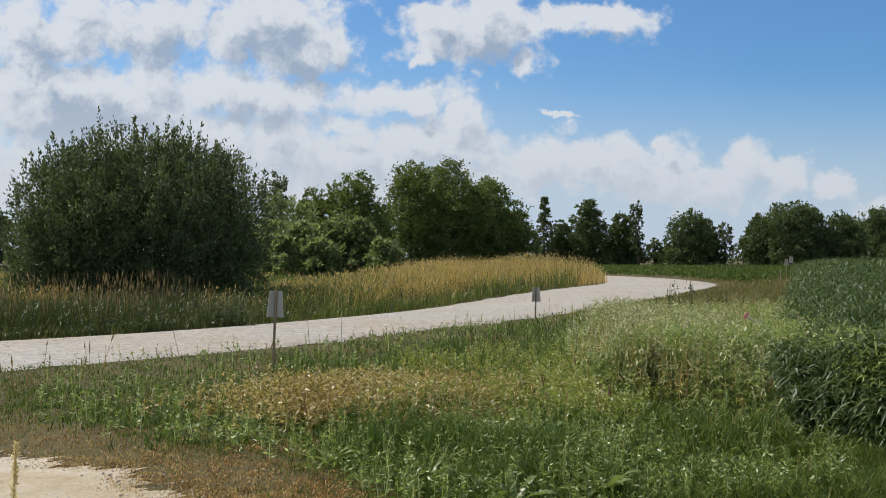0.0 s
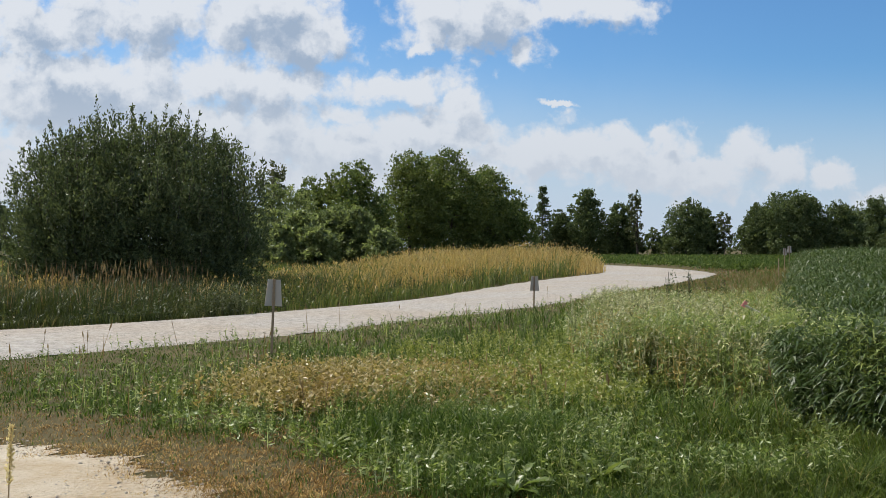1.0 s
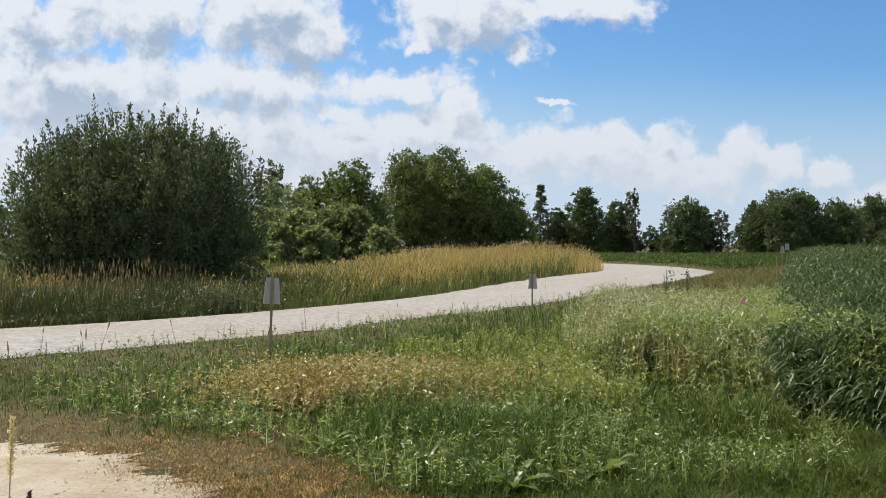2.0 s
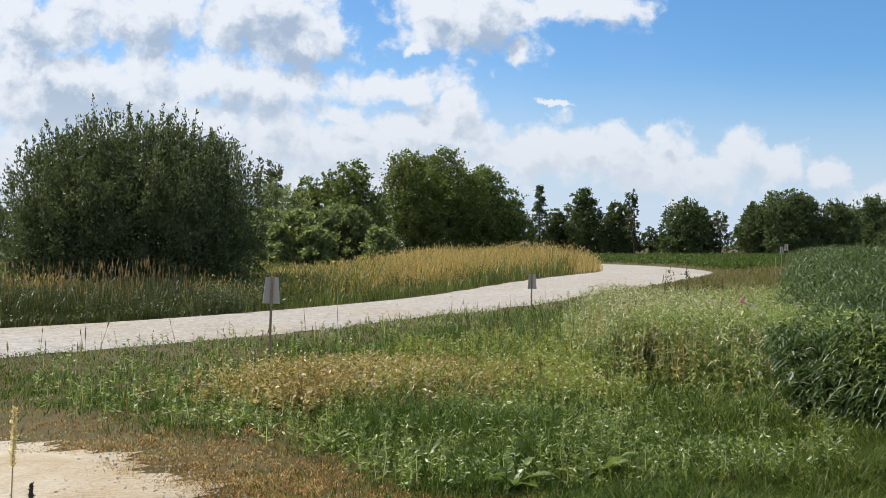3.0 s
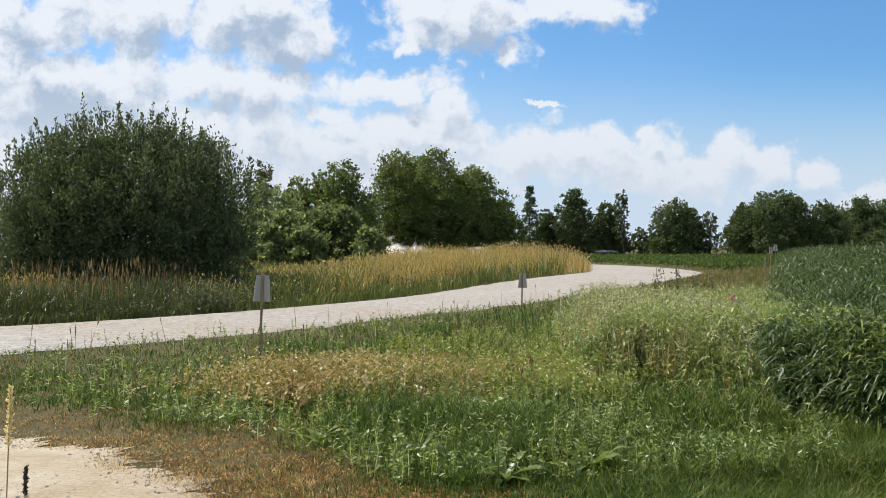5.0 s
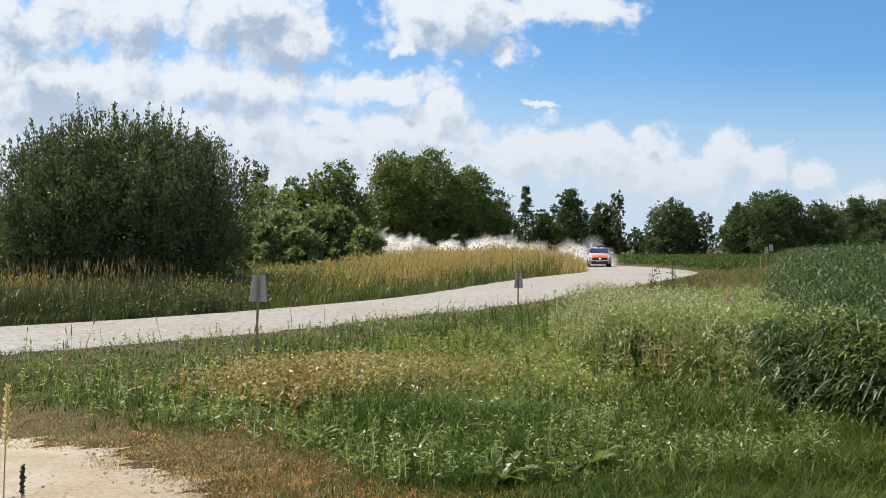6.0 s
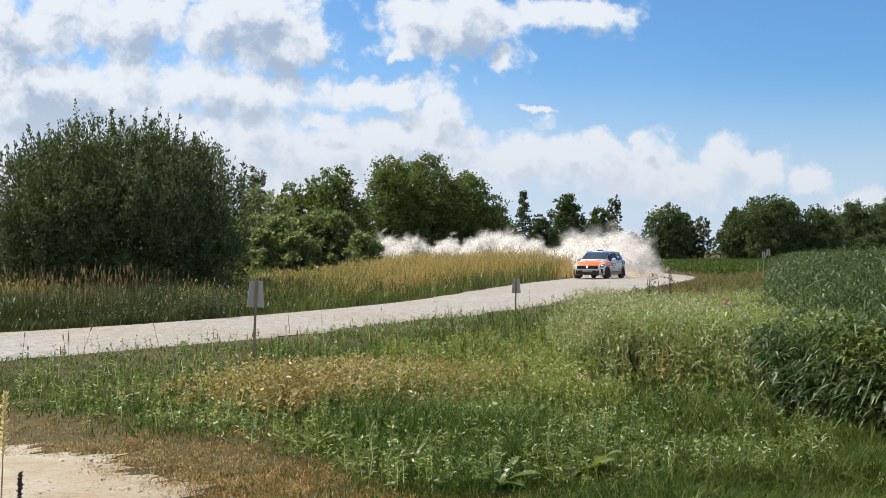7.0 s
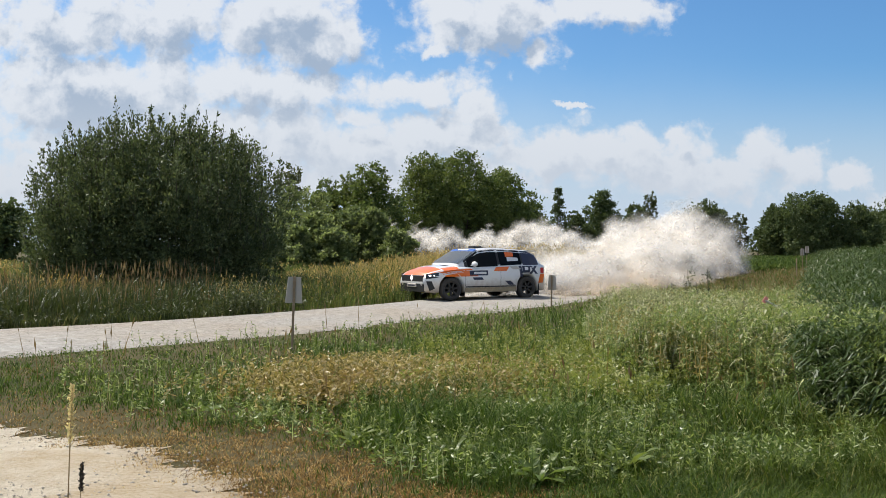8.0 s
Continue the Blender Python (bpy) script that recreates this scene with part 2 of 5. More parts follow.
M_WEED = leaf_material("weed_leaves", [(0.0, (0.071, 0.113, 0.027)), (0.5, (0.175, 0.248, 0.056)), (0.78, (0.338, 0.408, 0.117)), (1.0, (0.608, 0.636, 0.409))], 0.9, (0.256, 0.280, 0.073), 0.45, 0.38, 0.6)
# separate leaf colour for the weeds that stand in for the stand's shaded front
M_SHADE_WEED = leaf_material("shade_side_weed_leaves", [(0.0, (0.099, 0.153, 0.041)), (0.6, (0.211, 0.281, 0.077)), (0.92, (0.419, 0.467, 0.152)), (1.0, (0.800, 0.800, 0.505))], 0.6, (0.271, 0.303, 0.090), 0.40, 0.42, 0.45)
M_SILVER = leaf_material("silvery_weed_leaves", [(0.0, (0.10, 0.11, 0.06)), (0.5, (0.31, 0.32, 0.16)), (1.0, (0.64, 0.62, 0.44))], 1.2, (0.27, 0.27, 0.11), 0.35, 0.45, 0.4)
M_LIME = leaf_material("yellow_green_weed_leaves", [(0.0, (0.125, 0.163, 0.035)), (0.5, (0.281, 0.325, 0.069)), (0.85, (0.425, 0.437, 0.138)), (1.0, (0.599, 0.590, 0.390))], 0.9, (0.329, 0.325, 0.081), 0.48, 0.42, 0.4)
M_PALE = leaf_material("yellowing_weed_leaves", [(0.0, (0.115, 0.121, 0.031)), (0.4, (0.326, 0.270, 0.085)), (0.75, (0.538, 0.419, 0.181)), (1.0, (0.710, 0.615, 0.425))], 1.4, (0.384, 0.233, 0.085), 0.40, 0.4)
M_GOLD = leaf_material("golden_grass", [(0.0, (0.361, 0.239, 0.081)), (0.6, (0.513, 0.368, 0.144)), (1.0, (0.627, 0.488, 0.234))], 0.3, (0.437, 0.331, 0.108), 0.42, 0.55)
M_REED = leaf_material("tall_meadow_grass", [(0.0, (0.076, 0.118, 0.024)), (0.6, (0.134, 0.176, 0.044)), (1.0, (0.235, 0.227, 0.080))], 0.3, (0.168, 0.168, 0.048), 0.4)
M_CROP = leaf_material("crop_leaves", [(0.0, (0.036, 0.063, 0.019)), (0.7, (0.076, 0.117, 0.034)), (0.9, (0.151, 0.198, 0.075)), (1.0, (0.443, 0.470, 0.399))], 0.25, (0.053, 0.085, 0.027), 0.34, 0.42, 0.3)
M_LOWCROP = leaf_material("low_crop_leaves", [(0.0, (0.05, 0.085, 0.022)), (0.7, (0.10, 0.15, 0.04)), (1.0, (0.18, 0.22, 0.07))], 0.12, (0.08, 0.12, 0.03), 0.4, 0.6, 0.1)
M_WILLOW = leaf_material("willow_leaves", [(0.0, (0.063, 0.085, 0.041)), (0.6, (0.114, 0.147, 0.061)), (1.0, (0.200, 0.227, 0.102))], 0.5, (0.103, 0.139, 0.053), 0.3, 0.5, 0.25)
M_LINDEN = leaf_material("linden_leaves", [(0.0, (0.072, 0.108, 0.031)), (0.6, (0.132, 0.180, 0.050)), (1.0, (0.216, 0.252, 0.075))], 0.15, (0.192, 0.216, 0.056), 0.4, 0.5, 0.3)
M_DARKTREE = leaf_material("dark_tree_leaves", [(0.0, (0.062, 0.091, 0.038)), (0.6, (0.105, 0.142, 0.056)), (1.0, (0.168, 0.202, 0.087))], 0.15, (0.112, 0.148, 0.056), 0.38, 0.55, 0.2)
M_BIRCHLEAF = leaf_material("birch_leaves", [(0.0, (0.07, 0.09, 0.04)), (0.6, (0.12, 0.14, 0.06)), (1.0, (0.19, 0.20, 0.10))], 0.3, (0.12, 0.14, 0.06), 0.35)
M_SHRUB = leaf_material("shrub_leaves", [(0.0, (0.122, 0.158, 0.065)), (0.6, (0.194, 0.240, 0.099)), (1.0, (0.316, 0.362, 0.173))], 0.25, (0.235, 0.275, 0.113), 0.6)
M_BARK = plain_material("grey_bark", (0.07, 0.058, 0.046), 0.9, vary=0.35, scale=3.0, bump=0.5)
M_STEM = plain_material("dry_stem", (0.34, 0.24, 0.12), 0.8, vary=0.25, scale=20)
M_WOOD = plain_material("weathered_stake", (0.30, 0.22, 0.14), 0.8, vary=0.3, scale=12, bump=0.3)
M_BOARD = plain_material("white_plastic_sheet", (0.46, 0.42, 0.37), 0.5, vary=0.06, scale=5)


# ---- mesh helpers ----
def mesh_from_arrays(name, verts, faces3=None, faces4=None, mat=None, smooth=False):
    """One mesh out of numpy arrays of vertices, triangles and quads."""
    me = bpy.data.meshes.new(name)
    verts = np.asarray(verts, dtype=np.float32).reshape(-1, 3)
    f3 = np.zeros((0, 3), np.int32) if faces3 is None else np.asarray(faces3, np.int32).reshape(-1, 3)
    f4 = np.zeros((0, 4), np.int32) if faces4 is None else np.asarray(faces4, np.int32).reshape(-1, 4)
    me.vertices.add(len(verts))
    me.vertices.foreach_set("co", verts.ravel())
    loops = np.concatenate([f3.ravel(), f4.ravel()])
    me.loops.add(len(loops))
    me.loops.foreach_set("vertex_index", loops)
    me.polygons.add(len(f3) + len(f4))
    starts = np.concatenate([np.arange(len(f3)) * 3, len(f3) * 3 + np.arange(len(f4)) * 4]).astype(np.int32)
    me.polygons.foreach_set("loop_start", starts)
    if smooth:
        me.polygons.foreach_set("use_smooth", np.ones(len(f3) + len(f4), bool))
    me.update(calc_edges=True)
    if mat:
        me.materials.append(mat)
    return me


def part(name, bm, mat, parent=None, label="", smooth=False):
    """Links a bmesh (or a mesh) as one object under a thing or a part."""
    if isinstance(bm, bmesh.types.BMesh):
        me = bpy.data.meshes.new(name)
        bmesh.ops.recalc_face_normals(bm, faces=bm.faces)
        bm.to_mesh(me)
        bm.free()
        me.materials.append(mat)
        if smooth:
            for p in me.polygons:
                p.use_smooth = True
    else:
        me = bm
    ob = new(name, me)
    if parent:
        ob.parent = parent
    if label:
        ob["label"] = label
    return ob


def smoothstep(a, b, x):
    t = np.clip((x - a) / (b - a), 0, 1)
    return t * t * (3 - 2 * t)


def unit(a):
    return a / np.maximum(np.linalg.norm(a, axis=1, keepdims=True), 1e-9)


rng = np.random.default_rng(7)


def blades(base, height, width, lean, heading=None, stiff=0.45):
    """Grass blades as arrays: each a quad and a tip, bent over."""
    n = len(base)
    a = rng.uniform(0, 2 * np.pi, n) if heading is None else heading
    b = a + rng.normal(0, 1.0, n)
    side = np.stack([np.cos(a), np.sin(a), np.zeros(n)], 1) * (width / 2)[:, None]
    bend = np.stack([-np.sin(b), np.cos(b), np.zeros(n)], 1) * (height * lean)[:, None]
    up = np.array([0, 0, 1.0])
    mid = base + up * (height * 0.58)[:, None] + bend * stiff * 0.6
    tip = base + up * (height * np.sqrt(np.maximum(0.1, 1 - lean ** 2 * 0.5)))[:, None] + bend
    v = np.stack([base - side, base + side, mid + side * 0.85, mid - side * 0.85, tip], 1).reshape(-1, 3)
    o = (np.arange(n) * 5)[:, None]
    return v, o + np.array([[3, 2, 4]]), o + np.array([[0, 1, 2, 3]])


def leaves(base, way, length, width, fold=0.25):
    """Pointed leaves as arrays: two triangles folded along the midrib."""
    n = len(base)
    way = unit(way)
    r = unit(np.cross(way, rng.normal(0, 1, (n, 3))))
    nor = np.cross(r, way)
    mid = base + way * (length * 0.45)[:, None] - nor * (width * fold)[:, None]
    tip = base + way * length[:, None]
    s = r * (width / 2)[:, None] + nor * (width * fold * 0.8)[:, None]
    s2 = -r * (width / 2)[:, None] + nor * (width * fold * 0.8)[:, None]
    v = np.stack([base, mid + s, tip, mid + s2], 1).reshape(-1, 3)
    o = (np.arange(n) * 4)[:, None]
    return v, np.concatenate([o + np.array([[0, 1, 2]]), o + np.array([[0, 2, 3]])], 0), None


def arched(base, way, length, width, droop=0.8, fold=0.3):
    """Long leaves as arrays: they rise, bend over and hang, folded along the midrib."""
    n = len(base)
    way = unit(way)
    flat = unit(way * np.array([1, 1, 0.0]) + 1e-6)
    side = np.stack([-flat[:, 1], flat[:, 0], np.zeros(n)], 1)
    up = np.array([0, 0, 1.0])
    bend = droop * rng.uniform(0.5, 1.4, n)
    rows = []
    for t, w in ((0.0, 0.35), (0.4, 1.0), (0.75, 0.75)):
        c = base + way * (length * t)[:, None] - up * (length * bend * t * t * 0.75)[:, None]
        s = side * (width * w / 2)[:, None]
        lift = up * (width * w * fold)[:, None]
        rows += [c + s + lift, c, c - s + lift]
    tip = base + way * length[:, None] - up * (length * bend * 0.75)[:, None]
    v = np.stack(rows + [tip], 1).reshape(-1, 3)
    o = (np.arange(n) * 10)[:, None]
    quads = np.concatenate([o + np.array([q]) for q in ((0, 1, 4, 3), (1, 2, 5, 4), (3, 4, 7, 6), (4, 5, 8, 7))])
    return v, np.concatenate([o + np.array([[6, 7, 9]]), o + np.array([[7, 8, 9]])]), quads


def joined(chunks):
    """Joins (vertices, triangles, quads) sets into one."""
    vs, f3, f4, k = [], [], [], 0
    for v, a, b in chunks:
        vs.append(v)
        if a is not None:
            f3.append(a + k)
        if b is not None:
            f4.append(b + k)
        k += len(v)
    return np.concatenate(vs), np.concatenate(f3) if f3 else None, np.concatenate(f4) if f4 else None


def tube(points, radii, sides=6):
    """A tapered tube along points, as arrays."""
    pts, rad = np.asarray(points, float), np.asarray(radii, float)
    t = unit(np.gradient(pts, axis=0))
    ref = np.where(np.abs(t[:, 2:3]) > 0.8, np.array([[1.0, 0, 0]]), np.array([[0, 0, 1.0]]))
    a = unit(np.cross(t, ref))
    b = np.cross(t, a)
    ang = np.arange(sides) / sides * 2 * np.pi
    v = pts[:, None] + (a[:, None] * np.cos(ang)[None, :, None] + b[:, None] * np.sin(ang)[None, :, None]) * rad[:, None, None]
    k = len(pts)
    i, j = np.meshgrid(np.arange(k - 1), np.arange(sides), indexing="ij")
    q = np.stack([i * sides + j, i * sides + (j + 1) % sides, (i + 1) * sides + (j + 1) % sides, (i + 1) * sides + j], -1).reshape(-1, 4)
    return v.reshape(-1, 3), None, q


def stuff(name, chunks, mat, label, category):
    return tagged(new(name, mesh_from_arrays(name, *joined(chunks), mat)), label, category, kind="stuff")


# ---- the lie of the land ----
def spline(points, per=12):
    p = np.asarray(points, float)
    p = np.vstack([2 * p[0] - p[1], p, 2 * p[-1] - p[-2]])
    out = []
    for i in range(1, len(p) - 2):
        t = np.linspace(0, 1, per, endpoint=False)[:, None]
        a, b, c, d = p[i - 1], p[i], p[i + 1], p[i + 2]
        out.append(0.5 * (2 * b + (c - a) * t + (2 * a - 5 * b + 4 * c - d) * t ** 2 + (3 * b - a - 3 * c + d) * t ** 3))
    return np.vstack(out + [p[-2:-1]])


# middle of the road (x, y) and its half width
ROAD = spline([(-60, -20, 2.2), (-30, -1, 2.2), (-14, 10.5, 2.2), (-8.6, 14.8, 2.2), (-5.3, 17.9, 2.0), (-2.3, 22.4, 1.8), (1.15, 29, 2.0), (5.3, 40, 2.8),
               (9.2, 50, 3.0), (12.3, 60, 3.0), (13.4, 70, 2.8), (12.4, 81, 2.6), (8.6, 91, 2.4), (1.5, 99, 2.3), (-8, 105, 2.2), (-25, 111, 2.2), (-60, 116, 2.2), (-140, 122, 2.2)])


def road_side(x, y):
    """Distance past the road's edge: (metres outside, +1 on the meadow's side or -1 on the camera's)."""
    x, y = np.asarray(x, float).ravel(), np.asarray(y, float).ravel()
    dist, sign = np.empty(len(x)), np.empty(len(x))
    c, tan = ROAD[:, :2], np.gradient(ROAD[:, :2], axis=0)
    for k in range(0, len(x), 20000):
        s = slice(k, k + 20000)
        d = np.stack([x[s], y[s]], 1)[:, None] - c[None]
        q = (d ** 2).sum(2)
        i = q.argmin(1)
        r = np.arange(len(i))
        dist[s] = np.sqrt(q[r, i]) - ROAD[i, 2]
        sign[s] = np.sign(tan[i, 0] * d[r, i, 1] - tan[i, 1] * d[r, i, 0])
    return dist, sign


TRACK_EDGE = spline([(40.0, -46.0), (24.0, -26.0), (12.0, -11.0), (6.0, -3.6), (2.6, 0.2), (0.8, 2.5), (-0.55, 4.6), (-1.25, 5.9), (-2.03, 6.95), (-2.83, 7.5), (-3.5, 7.9), (-5.2, 9.0), (-7.4, 10.4), (-10.0, 11.6), (-13.0, 12.6)])


def track_gap(x, y):
    """Signed distance to the sandy track's edge: positive on the meadow."""
    x, y = np.asarray(x, float).ravel(), np.asarray(y, float).ravel()
    tan = np.gradient(TRACK_EDGE, axis=0)
    d = np.stack([x, y], 1)[:, None] - TRACK_EDGE[None]
    q = (d ** 2).sum(2)
    i = q.argmin(1)
    r = np.arange(len(i))
    return np.sqrt(q[r, i]) * -np.sign(tan[i, 0] * d[r, i, 1] - tan[i, 1] * d[r, i, 0])


def height(x, y):
    """The ground's height: a low bank behind the road, a rise under the crop."""
    x, y = np.asarray(x, float).ravel(), np.asarray(y, float).ravel()
    d, s = road_side(x, y)
    bank = 0.38 * (0.25 + 0.75 * smoothstep(-7.0, 1.0, x)) * smoothstep(0.3, 4.0, d) * (s > 0) * (1 - smoothstep(140, 200, y))
    rise = (0.36 + 0.18 * smoothstep(9.0, 24.0, y)) * smoothstep(-0.8, 1.6, x - 0.335 * y) * smoothstep(2.0, 9.0, x) * smoothstep(0, 2, d)
    rough = 0.03 * np.sin(x * 1.3 + 0.7 * y) * np.cos(y * 0.9 - 0.4 * x) * smoothstep(0.2, 1.5, d) * smoothstep(12.0, 15.0, y + 0.8 * x + 4)
    crest = 0.08 * np.exp(-((x - 8) / 9) ** 2 - ((y - 48) / 11) ** 2)
    return bank + rise + rough + crest


def grid_axis(fine_lo, fine_hi, step, far_lo, far_hi):
    mid = np.arange(fine_lo, fine_hi + step / 2, step)
    hi, v, s = [], fine_hi, step
    while v < far_hi:
        s *= 1.35
        v += s
        hi.append(v)
    lo, v, s = [], fine_lo, step
    while v > far_lo:
        s *= 1.35
        v -= s
        lo.append(v)
    return np.array(lo[::-1] + list(mid) + hi)


def make_ground():
    xs, ys = grid_axis(-34, 46, 0.65, -3200, 3200), grid_axis(-6, 125, 0.8, -1500, 4200)
    X, Y = np.meshgrid(xs, ys, indexing="ij")
    Z = height(X, Y).reshape(X.shape)
    d, s = road_side(X, Y)
    Z -= 0.06 * (d.reshape(X.shape) < 0.2)
    v = np.stack([X, Y, Z], -1).reshape(-1, 3)
    i, j = np.meshgrid(np.arange(len(xs) - 1), np.arange(len(ys) - 1), indexing="ij")
    k = len(ys)
    q = np.stack([i * k + j, (i + 1) * k + j, (i + 1) * k + j + 1, i * k + j + 1], -1).reshape(-1, 4)
    tagged(new("ground", mesh_from_arrays("ground", v, None, q, M_SOIL, True)), "brown-green meadow soil between the plants", "ground", kind="structure")


def make_road():
    c, tan = ROAD[:, :2], unit(np.gradient(ROAD[:, :2], axis=0))
    nor = np.stack([-tan[:, 1], tan[:, 0]], 1)
    across = np.linspace(-1, 1, 15)
    rows = []
    for a in across:
        wob = 0.16 * np.sin(np.arange(len(c)) * 1.7 + 9 * a) * (abs(a) == 1)
        p = c + nor * ((ROAD[:, 2] + 0.25 + wob) * a)[:, None]
        rut = -0.035 * math.exp(-((abs(a) - 0.45) / 0.13) ** 2) + 0.02 * (1 - a * a) - 0.05 * (abs(a) == 1)
        rows.append(np.column_stack([p, height(*p.T) * 0 + 0.08 * np.exp(-((p[:, 0] - 8) / 9) ** 2 - ((p[:, 1] - 48) / 11) ** 2) + 0.02 + rut]))
    v = np.stack(rows, 1)
    n, k = v.shape[:2]
    i, j = np.meshgrid(np.arange(n - 1), np.arange(k - 1), indexing="ij")
    q = np.stack([i * k + j, (i + 1) * k + j, (i + 1) * k + j + 1, i * k + j + 1], -1).reshape(-1, 4)
    tagged(new("road", mesh_from_arrays("road", v, None, q, M_GRAVEL, True)), "pale grey gravel road bending through fields", "road", kind="structure")


def make_track():
    e = spline(TRACK_EDGE[::6], 30)
    tan = unit(np.gradient(e, axis=0))
    run = np.arange(len(e))
    ragged = 0.10 * np.sin(run * 0.11) + 0.07 * np.sin(run * 0.31 + 1.0) + 0.05 * np.sin(run * 0.83) + 0.03 * np.sin(run * 1.9 + 2.0)
    nor = np.stack([-tan[:, 1], tan[:, 0]], 1)
    rows = []
    for a in np.linspace(0, 1, 12):
        p = e + nor * (5.2 * a + ragged * (a == 0))[:, None]
        rows.append(np.column_stack([p, 0.035 - 0.03 * (a in (0, 1)) - 0.02 * np.exp(-((a - 0.4) / 0.12) ** 2) + np.zeros(len(e)) + 0.012 * np.sin(p[:, 0] * 3) * np.cos(p[:, 1] * 2.3)]))
    v = np.stack(rows, 1)
    n, k = v.shape[:2]
    i, j = np.meshgrid(np.arange(n - 1), np.arange(k - 1), indexing="ij")
    q = np.stack([i * k + j, (i + 1) * k + j, (i + 1) * k + j + 1, i * k + j + 1], -1).reshape(-1, 4)
    tagged(new("farm_track", mesh_from_arrays("farm_track", v, None, q, M_SAND, True)), "sandy gravel farm track beside dry grass", "track", kind="structure")


make_ground()
make_road()
make_track()


# ---- trees and shrubs ----
def crown_points(lobes, count, inner=0.35, clump=26):
    """Places and outward ways of leaves in a crown of ellipsoid lobes (x, y, z, rx, ry, rz), most near the surface, in clumps."""
    lobes = np.asarray(lobes, float)
    area = lobes[:, 3] * lobes[:, 5]
    per = np.maximum(30, (count * area / area.sum()).astype(int))
    ps, ws = [], []
    for (x, y, z, rx, ry, rz), k in zip(lobes, per):
        nc = max(8, k // clump)
        cl = unit(rng.normal(0, 1, (nc, 3)))
        rad = np.where(rng.random(nc) < inner, rng.uniform(0.35, 0.85, nc), rng.uniform(0.86, 1.06, nc))
        size = rng.uniform(0.10, 0.21, nc)
        i = rng.integers(0, nc, k)
        loc = cl[i] * rad[i][:, None] + rng.normal(0, 1, (k, 3)) * size[i][:, None] * 0.62
        p = np.array([x, y, z]) + loc * np.array([rx, ry, rz])
        ps.append(p)
        ws.append(unit(loc * 0.7 + rng.normal(0, 0.7, (k, 3)) + np.array([0, 0, 0.15])))
    return np.concatenate(ps), np.concatenate(ws)


def limb(a, b, r0, r1, sag=0.1, k=6):
    a, b = np.asarray(a, float), np.asarray(b, float)
    t = np.linspace(0, 1, k)[:, None]
    bow = rng.normal(0, sag, 3) * np.linalg.norm(b - a)
    return tube(a + (b - a) * t + np.sin(t * np.pi) * bow, np.linspace(r0, r1, k))


TREE_KINDS = {"linden": (M_LINDEN, 0.30, "broad linden with a dense dark green crown", "tree"),
              "dark": (M_DARKTREE, 0.33, "dark green broadleaf tree at the field's far edge", "tree"),
              "birch": (M_BIRCHLEAF, 0.24, "slender birch with a thin see-through crown", "tree"),
              "spruce": (M_DARKTREE, 0.34, "pointed dark spruce at the field's far edge", "tree"),
              "shrub": (M_SHRUB, 0.17, "bright green shrub at the meadow's edge", "shrub")}


